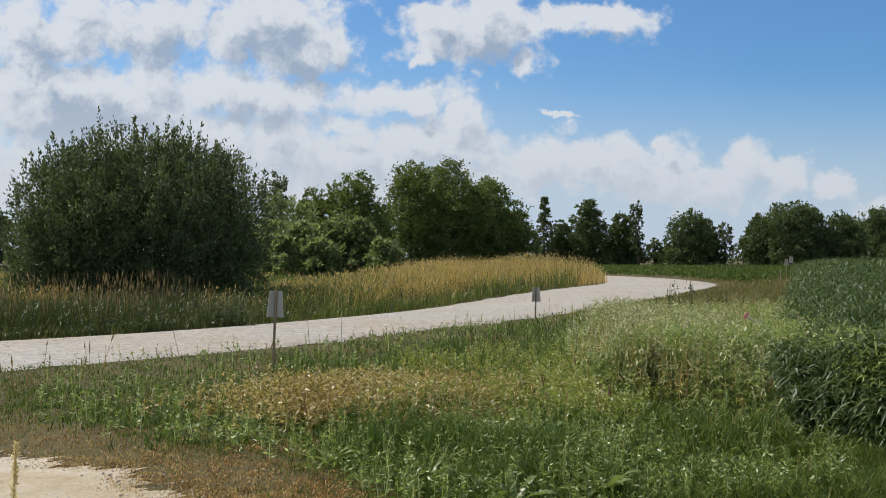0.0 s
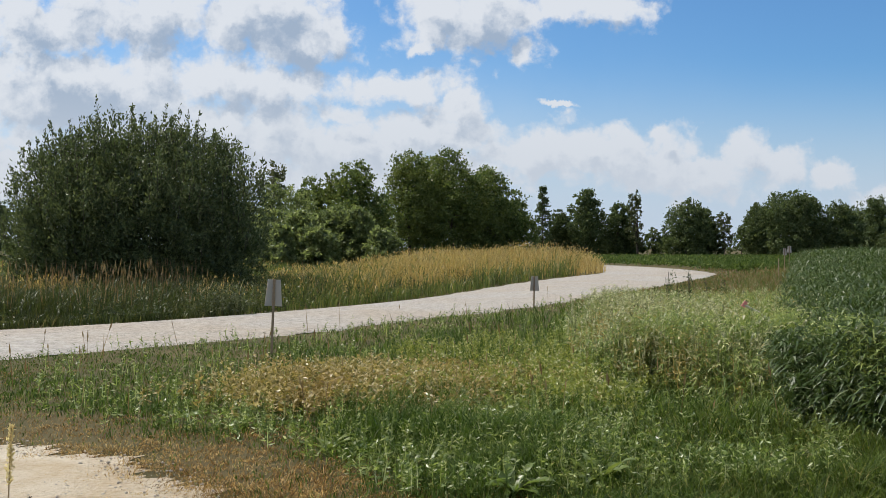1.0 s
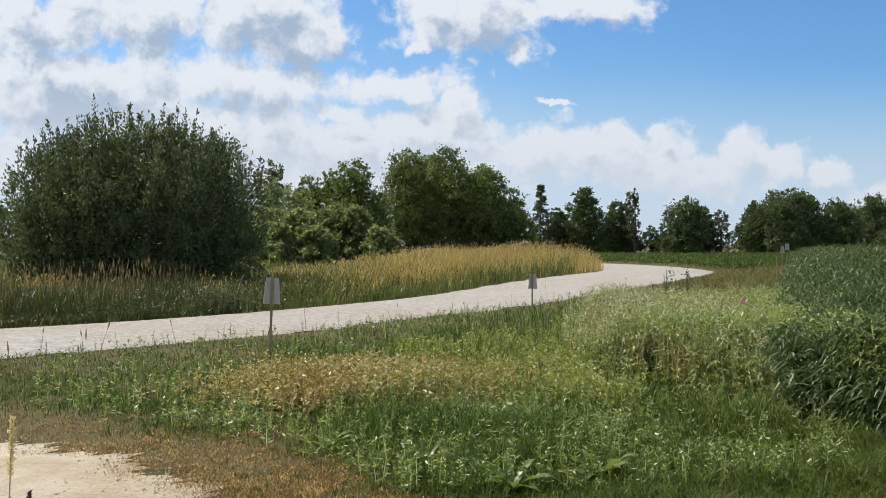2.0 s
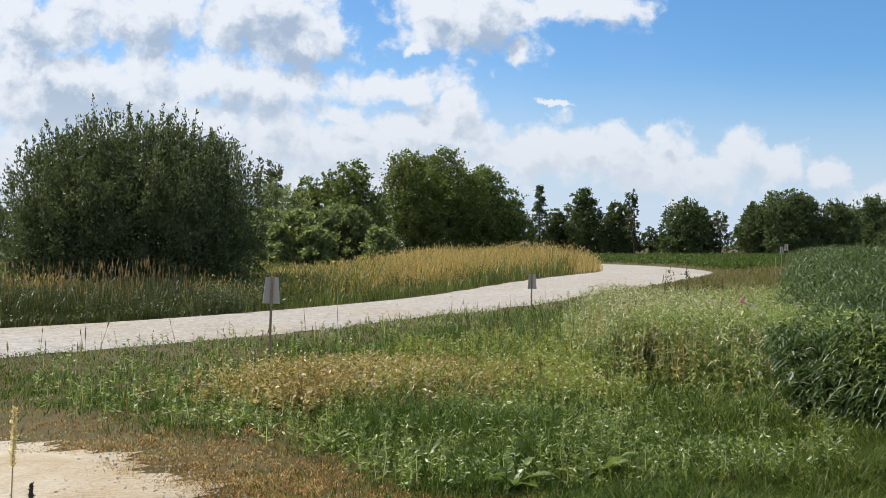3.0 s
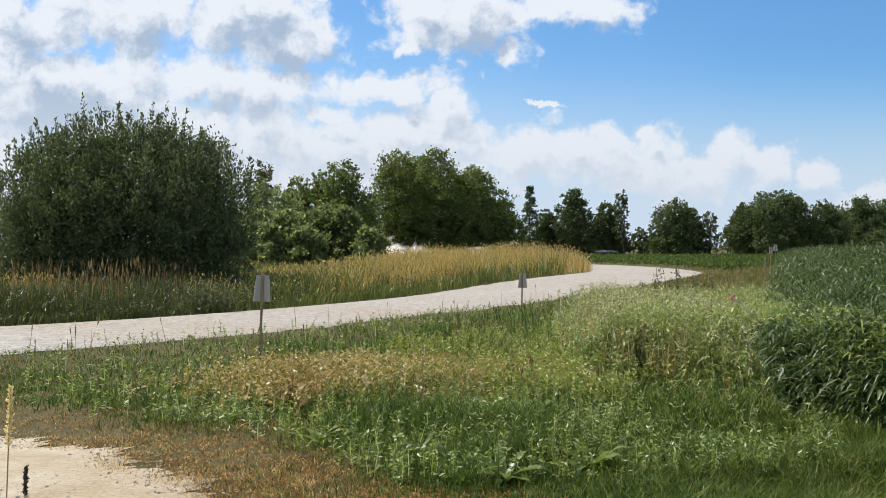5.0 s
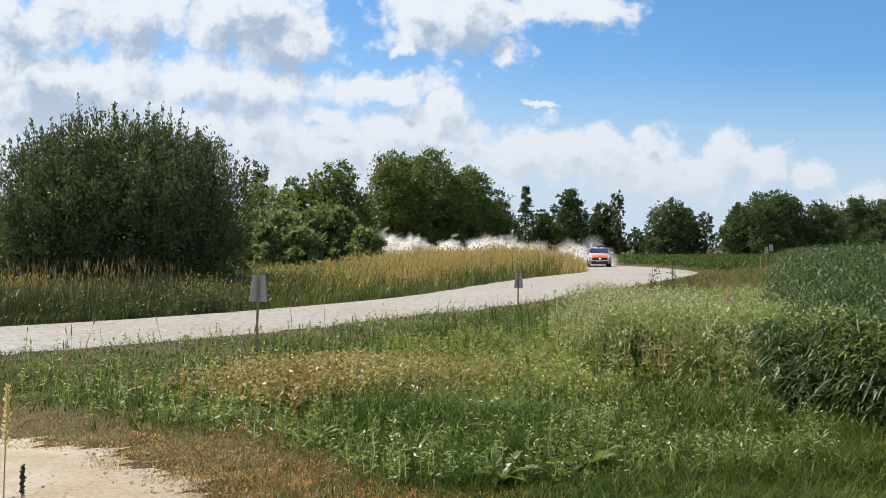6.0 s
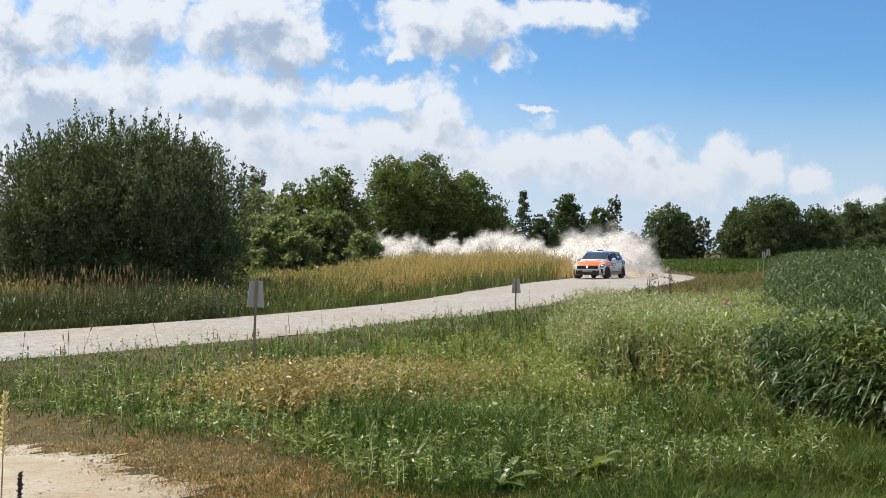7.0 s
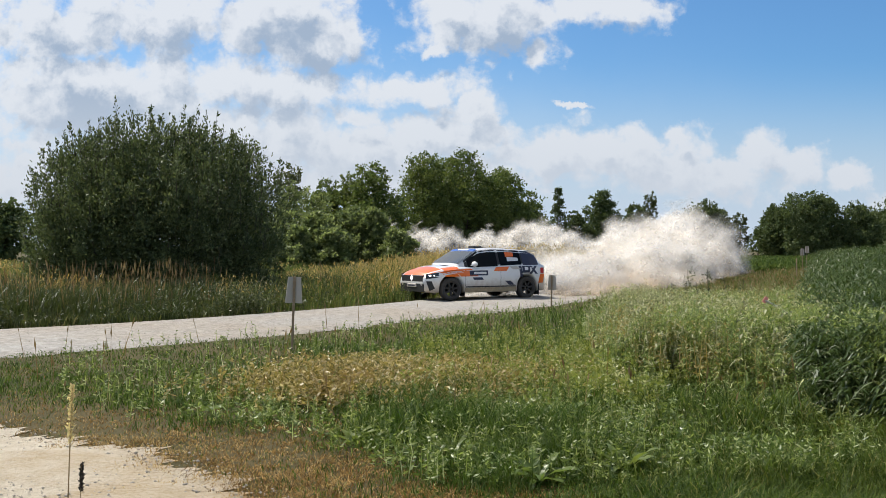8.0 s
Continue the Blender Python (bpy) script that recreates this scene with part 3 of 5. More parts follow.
def make_tree(kind, x, y, top, wide, count=7000):
    mat, leaf, label, cat = TREE_KINDS[kind]
    ground_z = float(height(x, y)[0])
    h, r = top - ground_z, wide / 2
    thing = tagged(new("shrub" if kind == "shrub" else "tree"), label, cat, "far trees" if kind != "shrub" else "shrubs")
    thing.location = (x, y, ground_z)
    wood, lobes = [], []
    if kind == "spruce":
        wood.append(limb((0, 0, -0.2), (0, 0, h * 0.97), 0.16, 0.02, 0.0))
        pts, ways = [], []
        for i in range(26):
            z = h * (0.08 + 0.9 * i / 26)
            reach = r * (1 - z / h) ** 0.8 * rng.uniform(0.75, 1.15) + 0.12
            for a in rng.uniform(0, 2 * np.pi, 7):
                end = np.array([math.cos(a) * reach, math.sin(a) * reach, -0.18 * reach])
                wood.append(limb((0, 0, z), end + (0, 0, z), 0.03, 0.008, 0.03, 3))
                t = rng.uniform(0.15, 1.05, 22)[:, None]
                pts.append(np.array([0, 0, z]) + end * t + rng.normal(0, 0.10, (22, 3)))
                ways.append(unit(end + rng.normal(0, 0.6, (22, 3)) * reach))
        p, w = np.concatenate(pts), np.concatenate(ways)
        leaf *= 0.85
    else:
        base = 0.05 if kind == "shrub" else 0.16
        n = {"linden": 15, "dark": 13, "birch": 12, "shrub": 9}[kind]
        lean = rng.normal(0, 0.06) * h
        for i in range(n):
            f = (i + 0.5) / n
            z = h * (base + (0.86 - base) * f)
            full = math.sin(min(1.0, 0.25 + f * 0.95) * math.pi) ** 0.55 if kind != "birch" else (0.35 + 0.65 * math.sin(f * math.pi)) * (1 - 0.35 * f)
            a = i * 2.4 + rng.uniform(-0.4, 0.4)
            off = r * full * rng.uniform(0.35, 0.62)
            s = r * rng.uniform(0.40, 0.58) * (0.72 if kind == "birch" else 1)
            lobes.append((math.cos(a) * off + lean * f, math.sin(a) * off, z, s * 1.05, s * 1.05, min(s * rng.uniform(0.8, 1.15), h - z + 0.1)))
        lobes.append((lean, 0, h * 0.84, r * 0.42, r * 0.42, h * 0.16))
        if kind in ("linden", "dark"):
            lobes.append((0, 0, h * 0.42, r * 0.80, r * 0.80, h * 0.40))
            lobes.append((-r * 0.4, -r * 0.3, h * 0.3, r * 0.55, r * 0.55, h * 0.28))
            lobes.append((r * 0.4, -r * 0.3, h * 0.3, r * 0.55, r * 0.55, h * 0.28))
        wood.append(limb((0, 0, -0.2), (lean * 0.5, 0, h * 0.55), 0.022 * h, 0.010 * h, 0.02))
        for lx, ly, lz, *_ in lobes:
            wood.append(limb((lean * 0.3, 0, h * rng.uniform(0.15, 0.45)), (lx, ly, lz), 0.008 * h, 0.002 * h, 0.06))
        p, w = crown_points(lobes, int(count * (0.45 if kind == "birch" else 1)))
        p = p[p[:, 2] > 0.05]
        w = w[:len(p)]
    m = len(p)
    size = rng.uniform(0.7, 1.35, m) * leaf
    part("trunk", mesh_from_arrays("trunk", *joined(wood), M_BARK, True), None, thing, "grey bark trunk with limbs")
    part("crown", mesh_from_arrays("crown", *joined([leaves(p, w, size, size * 0.72)]), mat), None, thing)
    return thing


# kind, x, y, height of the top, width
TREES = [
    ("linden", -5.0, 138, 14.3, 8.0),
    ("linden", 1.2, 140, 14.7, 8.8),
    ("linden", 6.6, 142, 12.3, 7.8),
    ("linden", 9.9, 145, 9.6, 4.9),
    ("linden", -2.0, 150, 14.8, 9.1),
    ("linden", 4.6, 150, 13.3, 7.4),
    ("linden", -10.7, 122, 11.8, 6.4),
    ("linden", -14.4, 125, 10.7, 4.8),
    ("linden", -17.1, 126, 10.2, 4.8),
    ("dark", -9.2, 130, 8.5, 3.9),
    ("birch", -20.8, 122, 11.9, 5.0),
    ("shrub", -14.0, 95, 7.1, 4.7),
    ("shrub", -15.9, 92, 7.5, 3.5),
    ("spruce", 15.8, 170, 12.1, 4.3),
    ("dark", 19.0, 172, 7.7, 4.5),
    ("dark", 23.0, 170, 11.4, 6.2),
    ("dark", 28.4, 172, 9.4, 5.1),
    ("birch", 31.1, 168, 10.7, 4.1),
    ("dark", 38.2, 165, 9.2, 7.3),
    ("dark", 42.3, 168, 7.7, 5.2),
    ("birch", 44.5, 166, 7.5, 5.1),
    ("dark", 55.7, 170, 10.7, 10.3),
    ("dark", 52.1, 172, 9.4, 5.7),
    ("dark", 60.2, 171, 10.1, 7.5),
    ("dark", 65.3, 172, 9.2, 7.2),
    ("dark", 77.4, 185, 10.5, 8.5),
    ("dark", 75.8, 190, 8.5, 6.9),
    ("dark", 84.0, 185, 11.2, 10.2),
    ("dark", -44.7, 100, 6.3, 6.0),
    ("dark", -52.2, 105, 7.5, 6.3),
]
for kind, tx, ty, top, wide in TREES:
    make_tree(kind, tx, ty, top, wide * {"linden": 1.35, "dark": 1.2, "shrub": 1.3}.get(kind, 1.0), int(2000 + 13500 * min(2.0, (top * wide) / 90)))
# undergrowth along the far tree line
for k in range(10):
    make_tree("dark", 16 + k * 2.8 + rng.uniform(-0.8, 0.8), 176 + rng.uniform(-3, 3), rng.uniform(2.6, 5.2), rng.uniform(3.5, 5.0), 2200)
for k in range(12):
    make_tree("dark", 52 + k * 3.6 + rng.uniform(-0.8, 0.8), 180 + rng.uniform(-3, 3), rng.uniform(3.0, 5.5), rng.uniform(4.0, 6.0), 2200)
# bright shrubs behind the meadow
for tx, ty, top, wide in ((-10.6, 62, 3.7, 4.2), (-8.4, 61, 3.6, 3.6), (-6.6, 63, 3.9, 3.4), (-5.2, 62, 3.7, 2.8), (-3.8, 60, 2.6, 2.2), (-12.6, 64, 4.0, 4.0), (-7.4, 58, 2.6, 2.6), (-9.6, 58, 2.8, 3.0)):
    make_tree("shrub", tx, ty, top, wide * 1.15, 11000)


def make_willow(x, y, h, r):
    """A big dome-shaped willow bush: many stems from the ground, upright leafy shoots all over."""
    z0 = float(height(x, y)[0])
    thing = tagged(new("willow_bush"), "big dome-shaped dark green willow bush beside the road", "bush")
    thing.location = (x, y, z0)
    wood, pts, ways = [], [], []
    for i in range(26):
        a, e = rng.uniform(0, 2 * np.pi), rng.uniform(0.25, 1.0)
        wood.append(limb((math.cos(a) * 0.5, math.sin(a) * 0.4, -0.1), (math.cos(a) * r * 0.8 * (1 - e * e * 0.6), math.sin(a) * r * 0.6 * (1 - e * e * 0.6), h * 0.82 * e), 0.06, 0.015, 0.05, 7))
    lobes = [(0, 0, h * 0.42, r * 0.86, r * 0.7, h * 0.42), (-r * 0.55, -0.2, h * 0.40, r * 0.42, r * 0.5, h * 0.36), (r * 0.58, -0.2, h * 0.42, r * 0.40, r * 0.5, h * 0.38),
             (-r * 0.1, 0, h * 0.66, r * 0.44, r * 0.45, h * 0.27), (r * 0.32, 0.1, h * 0.62, r * 0.40, r * 0.4, h * 0.26), (-r * 0.42, 0.1, h * 0.58, r * 0.34, r * 0.4, h * 0.25),
             (-r * 0.3, -r * 0.5, h * 0.3, r * 0.4, r * 0.3, h * 0.28), (r * 0.3, -r * 0.5, h * 0.32, r * 0.42, r * 0.3, h * 0.3), (-r * 0.7, -0.3, h * 0.2, r * 0.28, r * 0.4, h * 0.2), (r * 0.72, -0.3, h * 0.2, r * 0.27, r * 0.4, h * 0.2), (0, -r * 0.35, h * 0.16, r * 0.8, r * 0.36, h * 0.2)]
    p, w = crown_points(lobes, 140000, 0.46, 80)
    pts.append(p)
    ways.append(w + np.array([0, 0, 0.5]))
    # upright shoots standing out of the dome
    for lx, ly, lz, rx, ry, rz in lobes:
        for _ in range(int(18 + 44 * rx * rz / (r * h * 0.3))):
            v = unit(rng.normal(0, 1, (1, 3)))[0]
            v[1] = -abs(v[1]) if rng.random() < 0.6 else v[1]
            v[2] = abs(v[2]) * 0.9 + 0.1
            s = np.array([lx, ly, lz]) + v * np.array([rx, ry, rz]) * 0.93
            ln = rng.uniform(0.35, 0.95)
            e = s + np.array([v[0] * 0.25, v[1] * 0.25, 1.0]) * ln
            wood.append(limb(s, e, 0.008, 0.003, 0.02, 3))
            t = rng.uniform(0, 1.05, 42)[:, None]
            pts.append(s + (e - s) * t + rng.normal(0, 0.06, (42, 3)) * (1.3 - t))
            ways.append(rng.normal(0, 0.55, (42, 3)) + np.array([0, 0, 0.8]))
    p, w = np.concatenate(pts), np.concatenate(ways)
    keep = p[:, 2] > 0.05
    p, w = p[keep], w[keep]
    ln = rng.uniform(0.07, 0.135, len(p))
    part("trunk", mesh_from_arrays("trunk", *joined(wood), M_BARK, True), None, thing, "grey-brown leaning stems")
    part("crown", mesh_from_arrays("crown", *joined([leaves(p, w, ln, ln * 0.42)]), M_WILLOW), None, thing)


make_willow(-8.95, 30.0, 5.35, 3.75)


# ---- grass and weeds ----
def scatter(count, near, far, lo=-0.50, hi=0.50, power=1.0):
    """Random places in the wedge of land ahead, thinner farther off: x = y * s with s from lo to hi."""
    inv = rng.uniform(0, 1, count) ** power
    y = 1 / (1 / far + inv * (1 / near - 1 / far))
    return y * rng.uniform(lo, hi, count), y


def on_ground(x, y):
    return np.column_stack([x, y, height(x, y)])


def pick(x, y, keep):
    return x[keep], y[keep]


def lumps(x, y, scale, seed=0.0):
    """Smooth patchiness from 0 to 1."""
    return 0.5 + 0.25 * (np.sin(x * scale + seed) * np.cos(y * scale * 0.8 - seed) + np.sin(x * scale * 2.3 - 1.7 * seed + y * scale * 1.1) * 0.7 + 0.3 * np.sin(5.1 * scale * x - 3.7 * scale * y))


def vnoise(x, y, scale, seed=0):
    """Value noise from 0 to 1, smooth and without repeats."""
    px, py = np.asarray(x) * scale, np.asarray(y) * scale
    ix, iy = np.floor(px).astype(np.int64), np.floor(py).astype(np.int64)
    fx, fy = px - ix, py - iy
    fx, fy = fx * fx * (3 - 2 * fx), fy * fy * (3 - 2 * fy)

    def h(a, b):
        k = (a * 374761393 + b * 668265263 + seed * 974711) & 0x7FFFFFFF
        k = ((k ^ (k >> 13)) * 1274126177) & 0x7FFFFFFF
        return ((k ^ (k >> 16)) & 0xFFFF) / 65535.0

    return (h(ix, iy) * (1 - fx) + h(ix + 1, iy) * fx) * (1 - fy) + (h(ix, iy + 1) * (1 - fx) + h(ix + 1, iy + 1) * fx) * fy


def tufts(x, y, scale, seed=0):
    return 0.55 * vnoise(x, y, scale, seed) + 0.45 * vnoise(x, y, scale * 2.7, seed + 3)


def crop_edge(x, y):
    """Metres inside the crop's edge, across."""
    return x - (0.335 * y + 0.15 * np.sin(y * 1.1))


def stand_front(x, y):
    """Metres behind the near edge of the tall stand of weeds and crop."""
    wave = 0.35 * np.sin(x * 3.1 + 0.6) + 0.22 * np.sin(x * 7.3)
    return y - np.where(x < 2.1, 10.1, np.maximum(10.1 - 2.2 * (x - 2.1), 6.7)) - wave * 0.6


def weed_zone(x, y):
    """How far a place lies in the weedy strip before the crop: 0 to 1."""
    side = x - (1.85 + 0.20 * np.maximum(y - 15.5, 0)) - 0.5 * (vnoise(x, y, 0.8, 17) - 0.5)
    return smoothstep(-0.3, 0.35, side) * smoothstep(-0.15, 0.3, stand_front(x, y)) * (1 - smoothstep(22, 28, y)) * (crop_edge(x, y) < 0.9)


def make_verge():
    x, y = scatter(250000, 4.6, 33, -0.55, 0.52, 0.85)
    d, s = road_side(x, y)
    g = track_gap(x, y)
    ok = (d > 0.0) & (s < 0) & (g > 0.03) & (crop_edge(x, y) < 0.6)
    bare = smoothstep(0.4, 2.0, g + 0.5 * (lumps(x, y, 2.1) - 0.5)) * (0.35 + 0.65 * smoothstep(0.0, 0.5, d))
    bare = np.maximum(bare * (0.55 + 0.45 * smoothstep(0.3, 0.6, tufts(x, y, 2.2, 9))), 0.06)
    ok &= rng.random(len(x)) < bare
    x, y = pick(x, y, ok)
    tall = (0.07 + 0.28 * smoothstep(0.25, 0.8, tufts(x, y, 1.6, 1)) * (0.5 + 0.5 * smoothstep(0.3, 0.7, vnoise(x, y, 0.5, 5))) + 0.03 * smoothstep(7, 11, y)) * (0.25 + 0.75 * smoothstep(0.0, 2.5, road_side(x, y)[0])) * rng.uniform(0.4, 1.45, len(x)) * (0.40 + 0.60 * smoothstep(0, 2.2, track_gap(x, y))) * (0.36 + 0.64 * smoothstep(-2.2, 0.6, x))
    lush = rng.random(len(x)) < 0.85 * smoothstep(0.6, 1.8, x + 0.8 * (vnoise(x, y, 0.8, 71) - 0.5)) * (1 - smoothstep(8.4, 9.6, y))
    tall = np.where(lush, tall * 0.75 + 0.05 * rng.uniform(0.5, 1.6, len(x)), tall)
    wide = 0.0035 + 0.0006 * y * rng.uniform(0.5, 1.2, len(x))
    k = lush
    stuff("lush_grass", [blades(on_ground(x[k], y[k]), tall[k], wide[k], rng.uniform(0.3, 1.5, k.sum()))], M_LUSH, "long dark green grass before the crop", "grass")
    x, y, tall, wide = x[~k], y[~k], tall[~k], wide[~k]
    stuff("meadow_grass", [blades(on_ground(x, y), tall, wide, rng.uniform(0.3, 1.25, len(x)))], M_GRASS, "short green meadow grass on the verge", "grass")
    # dry straw and dead grass by the track
    x, y = scatter(150000, 4.6, 16, -0.6, 0.5, 0.7)
    g = track_gap(x, y)
    thick = (1 - smoothstep(0.9, 2.6, g + 1.5 * (tufts(x, y, 1.3, 61) - 0.5))) * (1.0 - 0.75 * smoothstep(8.2, 9.8, y)) + 0.06 + 0.85 * np.exp(-((x + 5.3) / 0.9) ** 2 - ((y - 12.3) / 1.1) ** 2)
    d, s = road_side(x, y)
    ok = (g > -0.05 - 0.7 * rng.random(len(x)) ** 3) & (rng.random(len(x)) < thick * (0.25 + 0.75 * smoothstep(0.36, 0.58, tufts(x, y, 3.2, 63)))) & (d > 0) & (s < 0) & (crop_edge(x, y) < 0.2)
    x, y = pick(x, y, ok)
    stuff("dead_grass", [blades(on_ground(x, y) + np.array([0, 0, 0.005]), rng.uniform(0.010, 0.045, len(x)), 0.0022 + 0.00035 * y, rng.uniform(0.8, 2.6, len(x)))], M_DEAD, "trampled dry brown grass beside the track", "grass")
    # straw-coloured fringe creeping onto the sand
    x, y = scatter(60000, 4.6, 14, -0.6, 0.3, 0.7)
    g = track_gap(x, y)
    x, y = pick(x, y, (g > -0.75) & (g < 0.55) & (rng.random(len(x)) < 0.9 * smoothstep(-0.75, 0.0, g) * smoothstep(0.42, 0.62, tufts(x, y, 1.9, 67))))
    b = on_ground(x, y)
    b[:, 2] = 0.03
    stuff("straw_fringe", [blades(b, rng.uniform(0.008, 0.03, len(x)), 0.0022 + 0.0003 * y, rng.uniform(0.8, 2.6, len(x)))], M_FRINGE, "straw-coloured dry grass creeping onto the sand", "grass")
    # seeding grass stalks over the verge
    x, y = scatter(160, 8, 34, -0.45, 0.46, 0.7)
    d, s = road_side(x, y)
    x, y = pick(x, y, (d > 0.1) & (s < 0) & (track_gap(x, y) > 0.7) & (crop_edge(x, y) < 0.2))
    hh = rng.uniform(0.25, 0.55, len(x))
    b = on_ground(x, y)
    tips = b + np.column_stack([rng.normal(0, 0.06, len(x)), rng.normal(0, 0.06, len(x)), hh])
    stuff("seeding_grass", [leaves(b, tips - b, hh * 1.02, np.full(len(x), 0.006) + 0.0003 * y), leaves(tips - (tips - b) * 0.2, tips - b, hh * 0.3, 0.016 + 0.0004 * y)], M_HAY, "thin seeding grass stalks in the verge", "grass")


def plants(x, y, tall, per, leaf, spread=0.5, droop=0.2, slim=0.30, arch=False):
    """Leafy weeds: leaves up a stem of each plant; as arrays."""
    n = len(x)
    b = on_ground(x, y)
    top = b + np.column_stack([rng.normal(0, 0.12, n) * tall, rng.normal(0, 0.12, n) * tall, tall])
    i = np.repeat(np.arange(n), per)
    t = rng.uniform(0.12, 1.0, len(i)) ** 0.8
    p = b[i] + (top - b)[i] * t[:, None]
    a = rng.uniform(0, 2 * np.pi, len(i))
    w = np.column_stack([np.cos(a), np.sin(a), rng.normal(0.25 - droop, 0.45, len(i)) + spread * t])
    ln = leaf * rng.uniform(0.6, 1.35, len(i)) * (1.15 - 0.5 * t)
    stems = leaves(b, top - b, tall, 0.006 + 0.0004 * y)
    if arch:
        return [stems, arched(p, w + np.array([0, 0, 0.45]), ln * 1.2, ln * slim)]
    return [stems, leaves(p, w, ln, ln * slim, 0.18)]


def make_weeds():
    # low leafy weeds all over the verge
    x, y = scatter(15000, 6.0, 30, -0.4, 0.5, 0.8)
    d, s = road_side(x, y)
    g = track_gap(x, y)
    keep = (d > 0.2) & (s < 0) & (g > 0.9) & (crop_edge(x, y) < 0.3) & (rng.random(len(x)) < 0.2 + 0.8 * smoothstep(0.35, 0.65, lumps(x, y, 0.8, 4.0)) * smoothstep(-2.6, 0.5, x))
    x, y = pick(x, y, keep)
    stuff("verge_weeds", plants(x, y, rng.uniform(0.08, 0.28, len(x)), 14, 0.05), M_WEED, "low leafy green weeds among the grass", "weeds")
    # the yellowing patch
    n = 4200
    x, y = rng.normal(-0.60, 0.68, n), rng.normal(10.3, 0.6, n)
    x, y = pick(x, y, (track_gap(x, y) > 1.0) & (y < 13) & (y > 8.6))
    stuff("yellowing_weeds", plants(x, y, rng.uniform(0.12, 0.32, len(x)), 13, 0.062, slim=0.4), M_PALE, "yellowing broad-leaved weeds in a patch", "weeds")
    # yellow-green weeds spreading from the patch to the crop
    x, y = scatter(8500, 8.8, 17.5, -0.06, 0.31, 0.9)
    keep = (rng.random(len(x)) < 0.95 * smoothstep(0.42, 0.60, tufts(x, y, 0.9, 101))) & (rng.random(len(x)) < smoothstep(-1.8, 0.6, x + 0.8 * (vnoise(x, y, 1.2, 115) - 0.5))) & (rng.random(len(x)) < 1 - smoothstep(13.0, 17.5, y)) & (crop_edge(x, y) < -0.3) & (weed_zone(x, y) < 0.3)
    x, y = pick(x, y, keep)
    stuff("lime_weeds", plants(x, y, np.clip(np.minimum(rng.uniform(0.10, 0.34, len(x)), 1.3 - 0.035 * y), 0.08, 1), 14, 0.058, slim=0.36), M_LIME, "yellow-green leafy weeds across the verge", "weeds")
    # tall weeds before the crop
    x, y = scatter(26000, 7.2, 30, 0.10, 0.47, 0.9)
    keep = rng.random(len(x)) < weed_zone(x, y) * (0.25 + 0.75 * smoothstep(0.3, 0.6, tufts(x, y, 0.75, 11)))
    x, y = pick(x, y, keep)
    zone = weed_zone(x, y)
    hh = (0.30 + 0.62 * smoothstep(0.25, 0.75, tufts(x, y, 0.75, 11)) * zone + 0.15 * smoothstep(-1.4, 0.2, crop_edge(x, y))) * rng.uniform(0.7, 1.15, len(x)) * (0.55 + 0.45 * smoothstep(-0.1, 0.5, stand_front(x, y)))
    cap = 1.02 - 0.018 * y
    hh = np.clip(np.minimum(hh, cap * rng.uniform(0.75, 1.05, len(x))), 0.1, 2)
    # shade set by material: plants right of a sight line get their own leaf colour
    shade = x / y + 0.07 * (vnoise(x, y, 0.9, 131) - 0.5) + 0.05 * (rng.random(len(x)) - 0.5) > 0.215 + 0.008 * (y - 11)
    shade &= rng.random(len(x)) < 0.8
    stuff("tall_weeds", plants(x[~shade], y[~shade], hh[~shade], 13, 0.085, slim=0.24, arch=True), M_WEED, "tangled tall leafy weeds before the crop", "weeds")
    stuff("shade_side_weeds", plants(x[shade], y[shade], hh[shade], 14, 0.12, slim=0.14, arch=True), M_SHADE_WEED, "tall green weeds put in for the crop edge's shaded front", "weeds")
    x, y = scatter(7000, 7.6, 24, 0.10, 0.46, 0.9)
    x, y = pick(x, y, rng.random(len(x)) < weed_zone(x, y))
    hh = np.clip(np.minimum((0.12 + 0.55 * tufts(x, y, 0.75, 11)) * rng.uniform(0.5, 1.3, len(x)), 1.48 - 0.035 * y - height(x, y)), 0.08, 2)
    stuff("weed_grass", [blades(on_ground(x, y), hh, 0.006 + 0.0006 * y, rng.uniform(0.1, 0.9, len(x)))], M_REED, "long grass growing through the weeds", "grass")
    x, y = scatter(6500, 8.2, 28, 0.12, 0.42, 0.9)
    x, y = pick(x, y, rng.random(len(x)) < weed_zone(x, y) * smoothstep(0.45, 0.65, vnoise(x, y, 0.55, 21)))
    stuff("pale_weeds", plants(x, y, np.clip(np.minimum(rng.uniform(0.3, 0.75, len(x)), 1.45 - 0.035 * y - height(x, y)), 0.1, 2), 14, 0.06), M_PALE, "pale dried weeds among the green ones", "weeds")
    x, y = rng.normal(2.85, 0.70, 2600), rng.normal(14.8, 2.4, 2600)
    x, y = pick(x, y, (x > 0.13 * y + 0.5 * (vnoise(x, y, 1.5, 113) - 0.3)) & (crop_edge(x, y) < -0.4) & (y > 10.5) & (rng.random(2600) < 0.75 * smoothstep(0.38, 0.60, tufts(x, y, 1.1, 111))))
    stuff("silvery_weeds", plants(x, y, rng.uniform(0.40, 0.85, len(x)), 18, 0.075, slim=0.34, arch=True), M_SILVER, "silvery grey-leaved weeds beside the crop", "weeds")
    # grey-green leaves sprinkled all through the stand
    x, y = scatter(5200, 8.0, 26, 0.12, 0.46, 0.9)
    x, y = pick(x, y, rng.random(len(x)) < weed_zone(x, y) * (0.2 + 0.8 * smoothstep(0.40, 0.62, vnoise(x, y, 1.3, 23))))
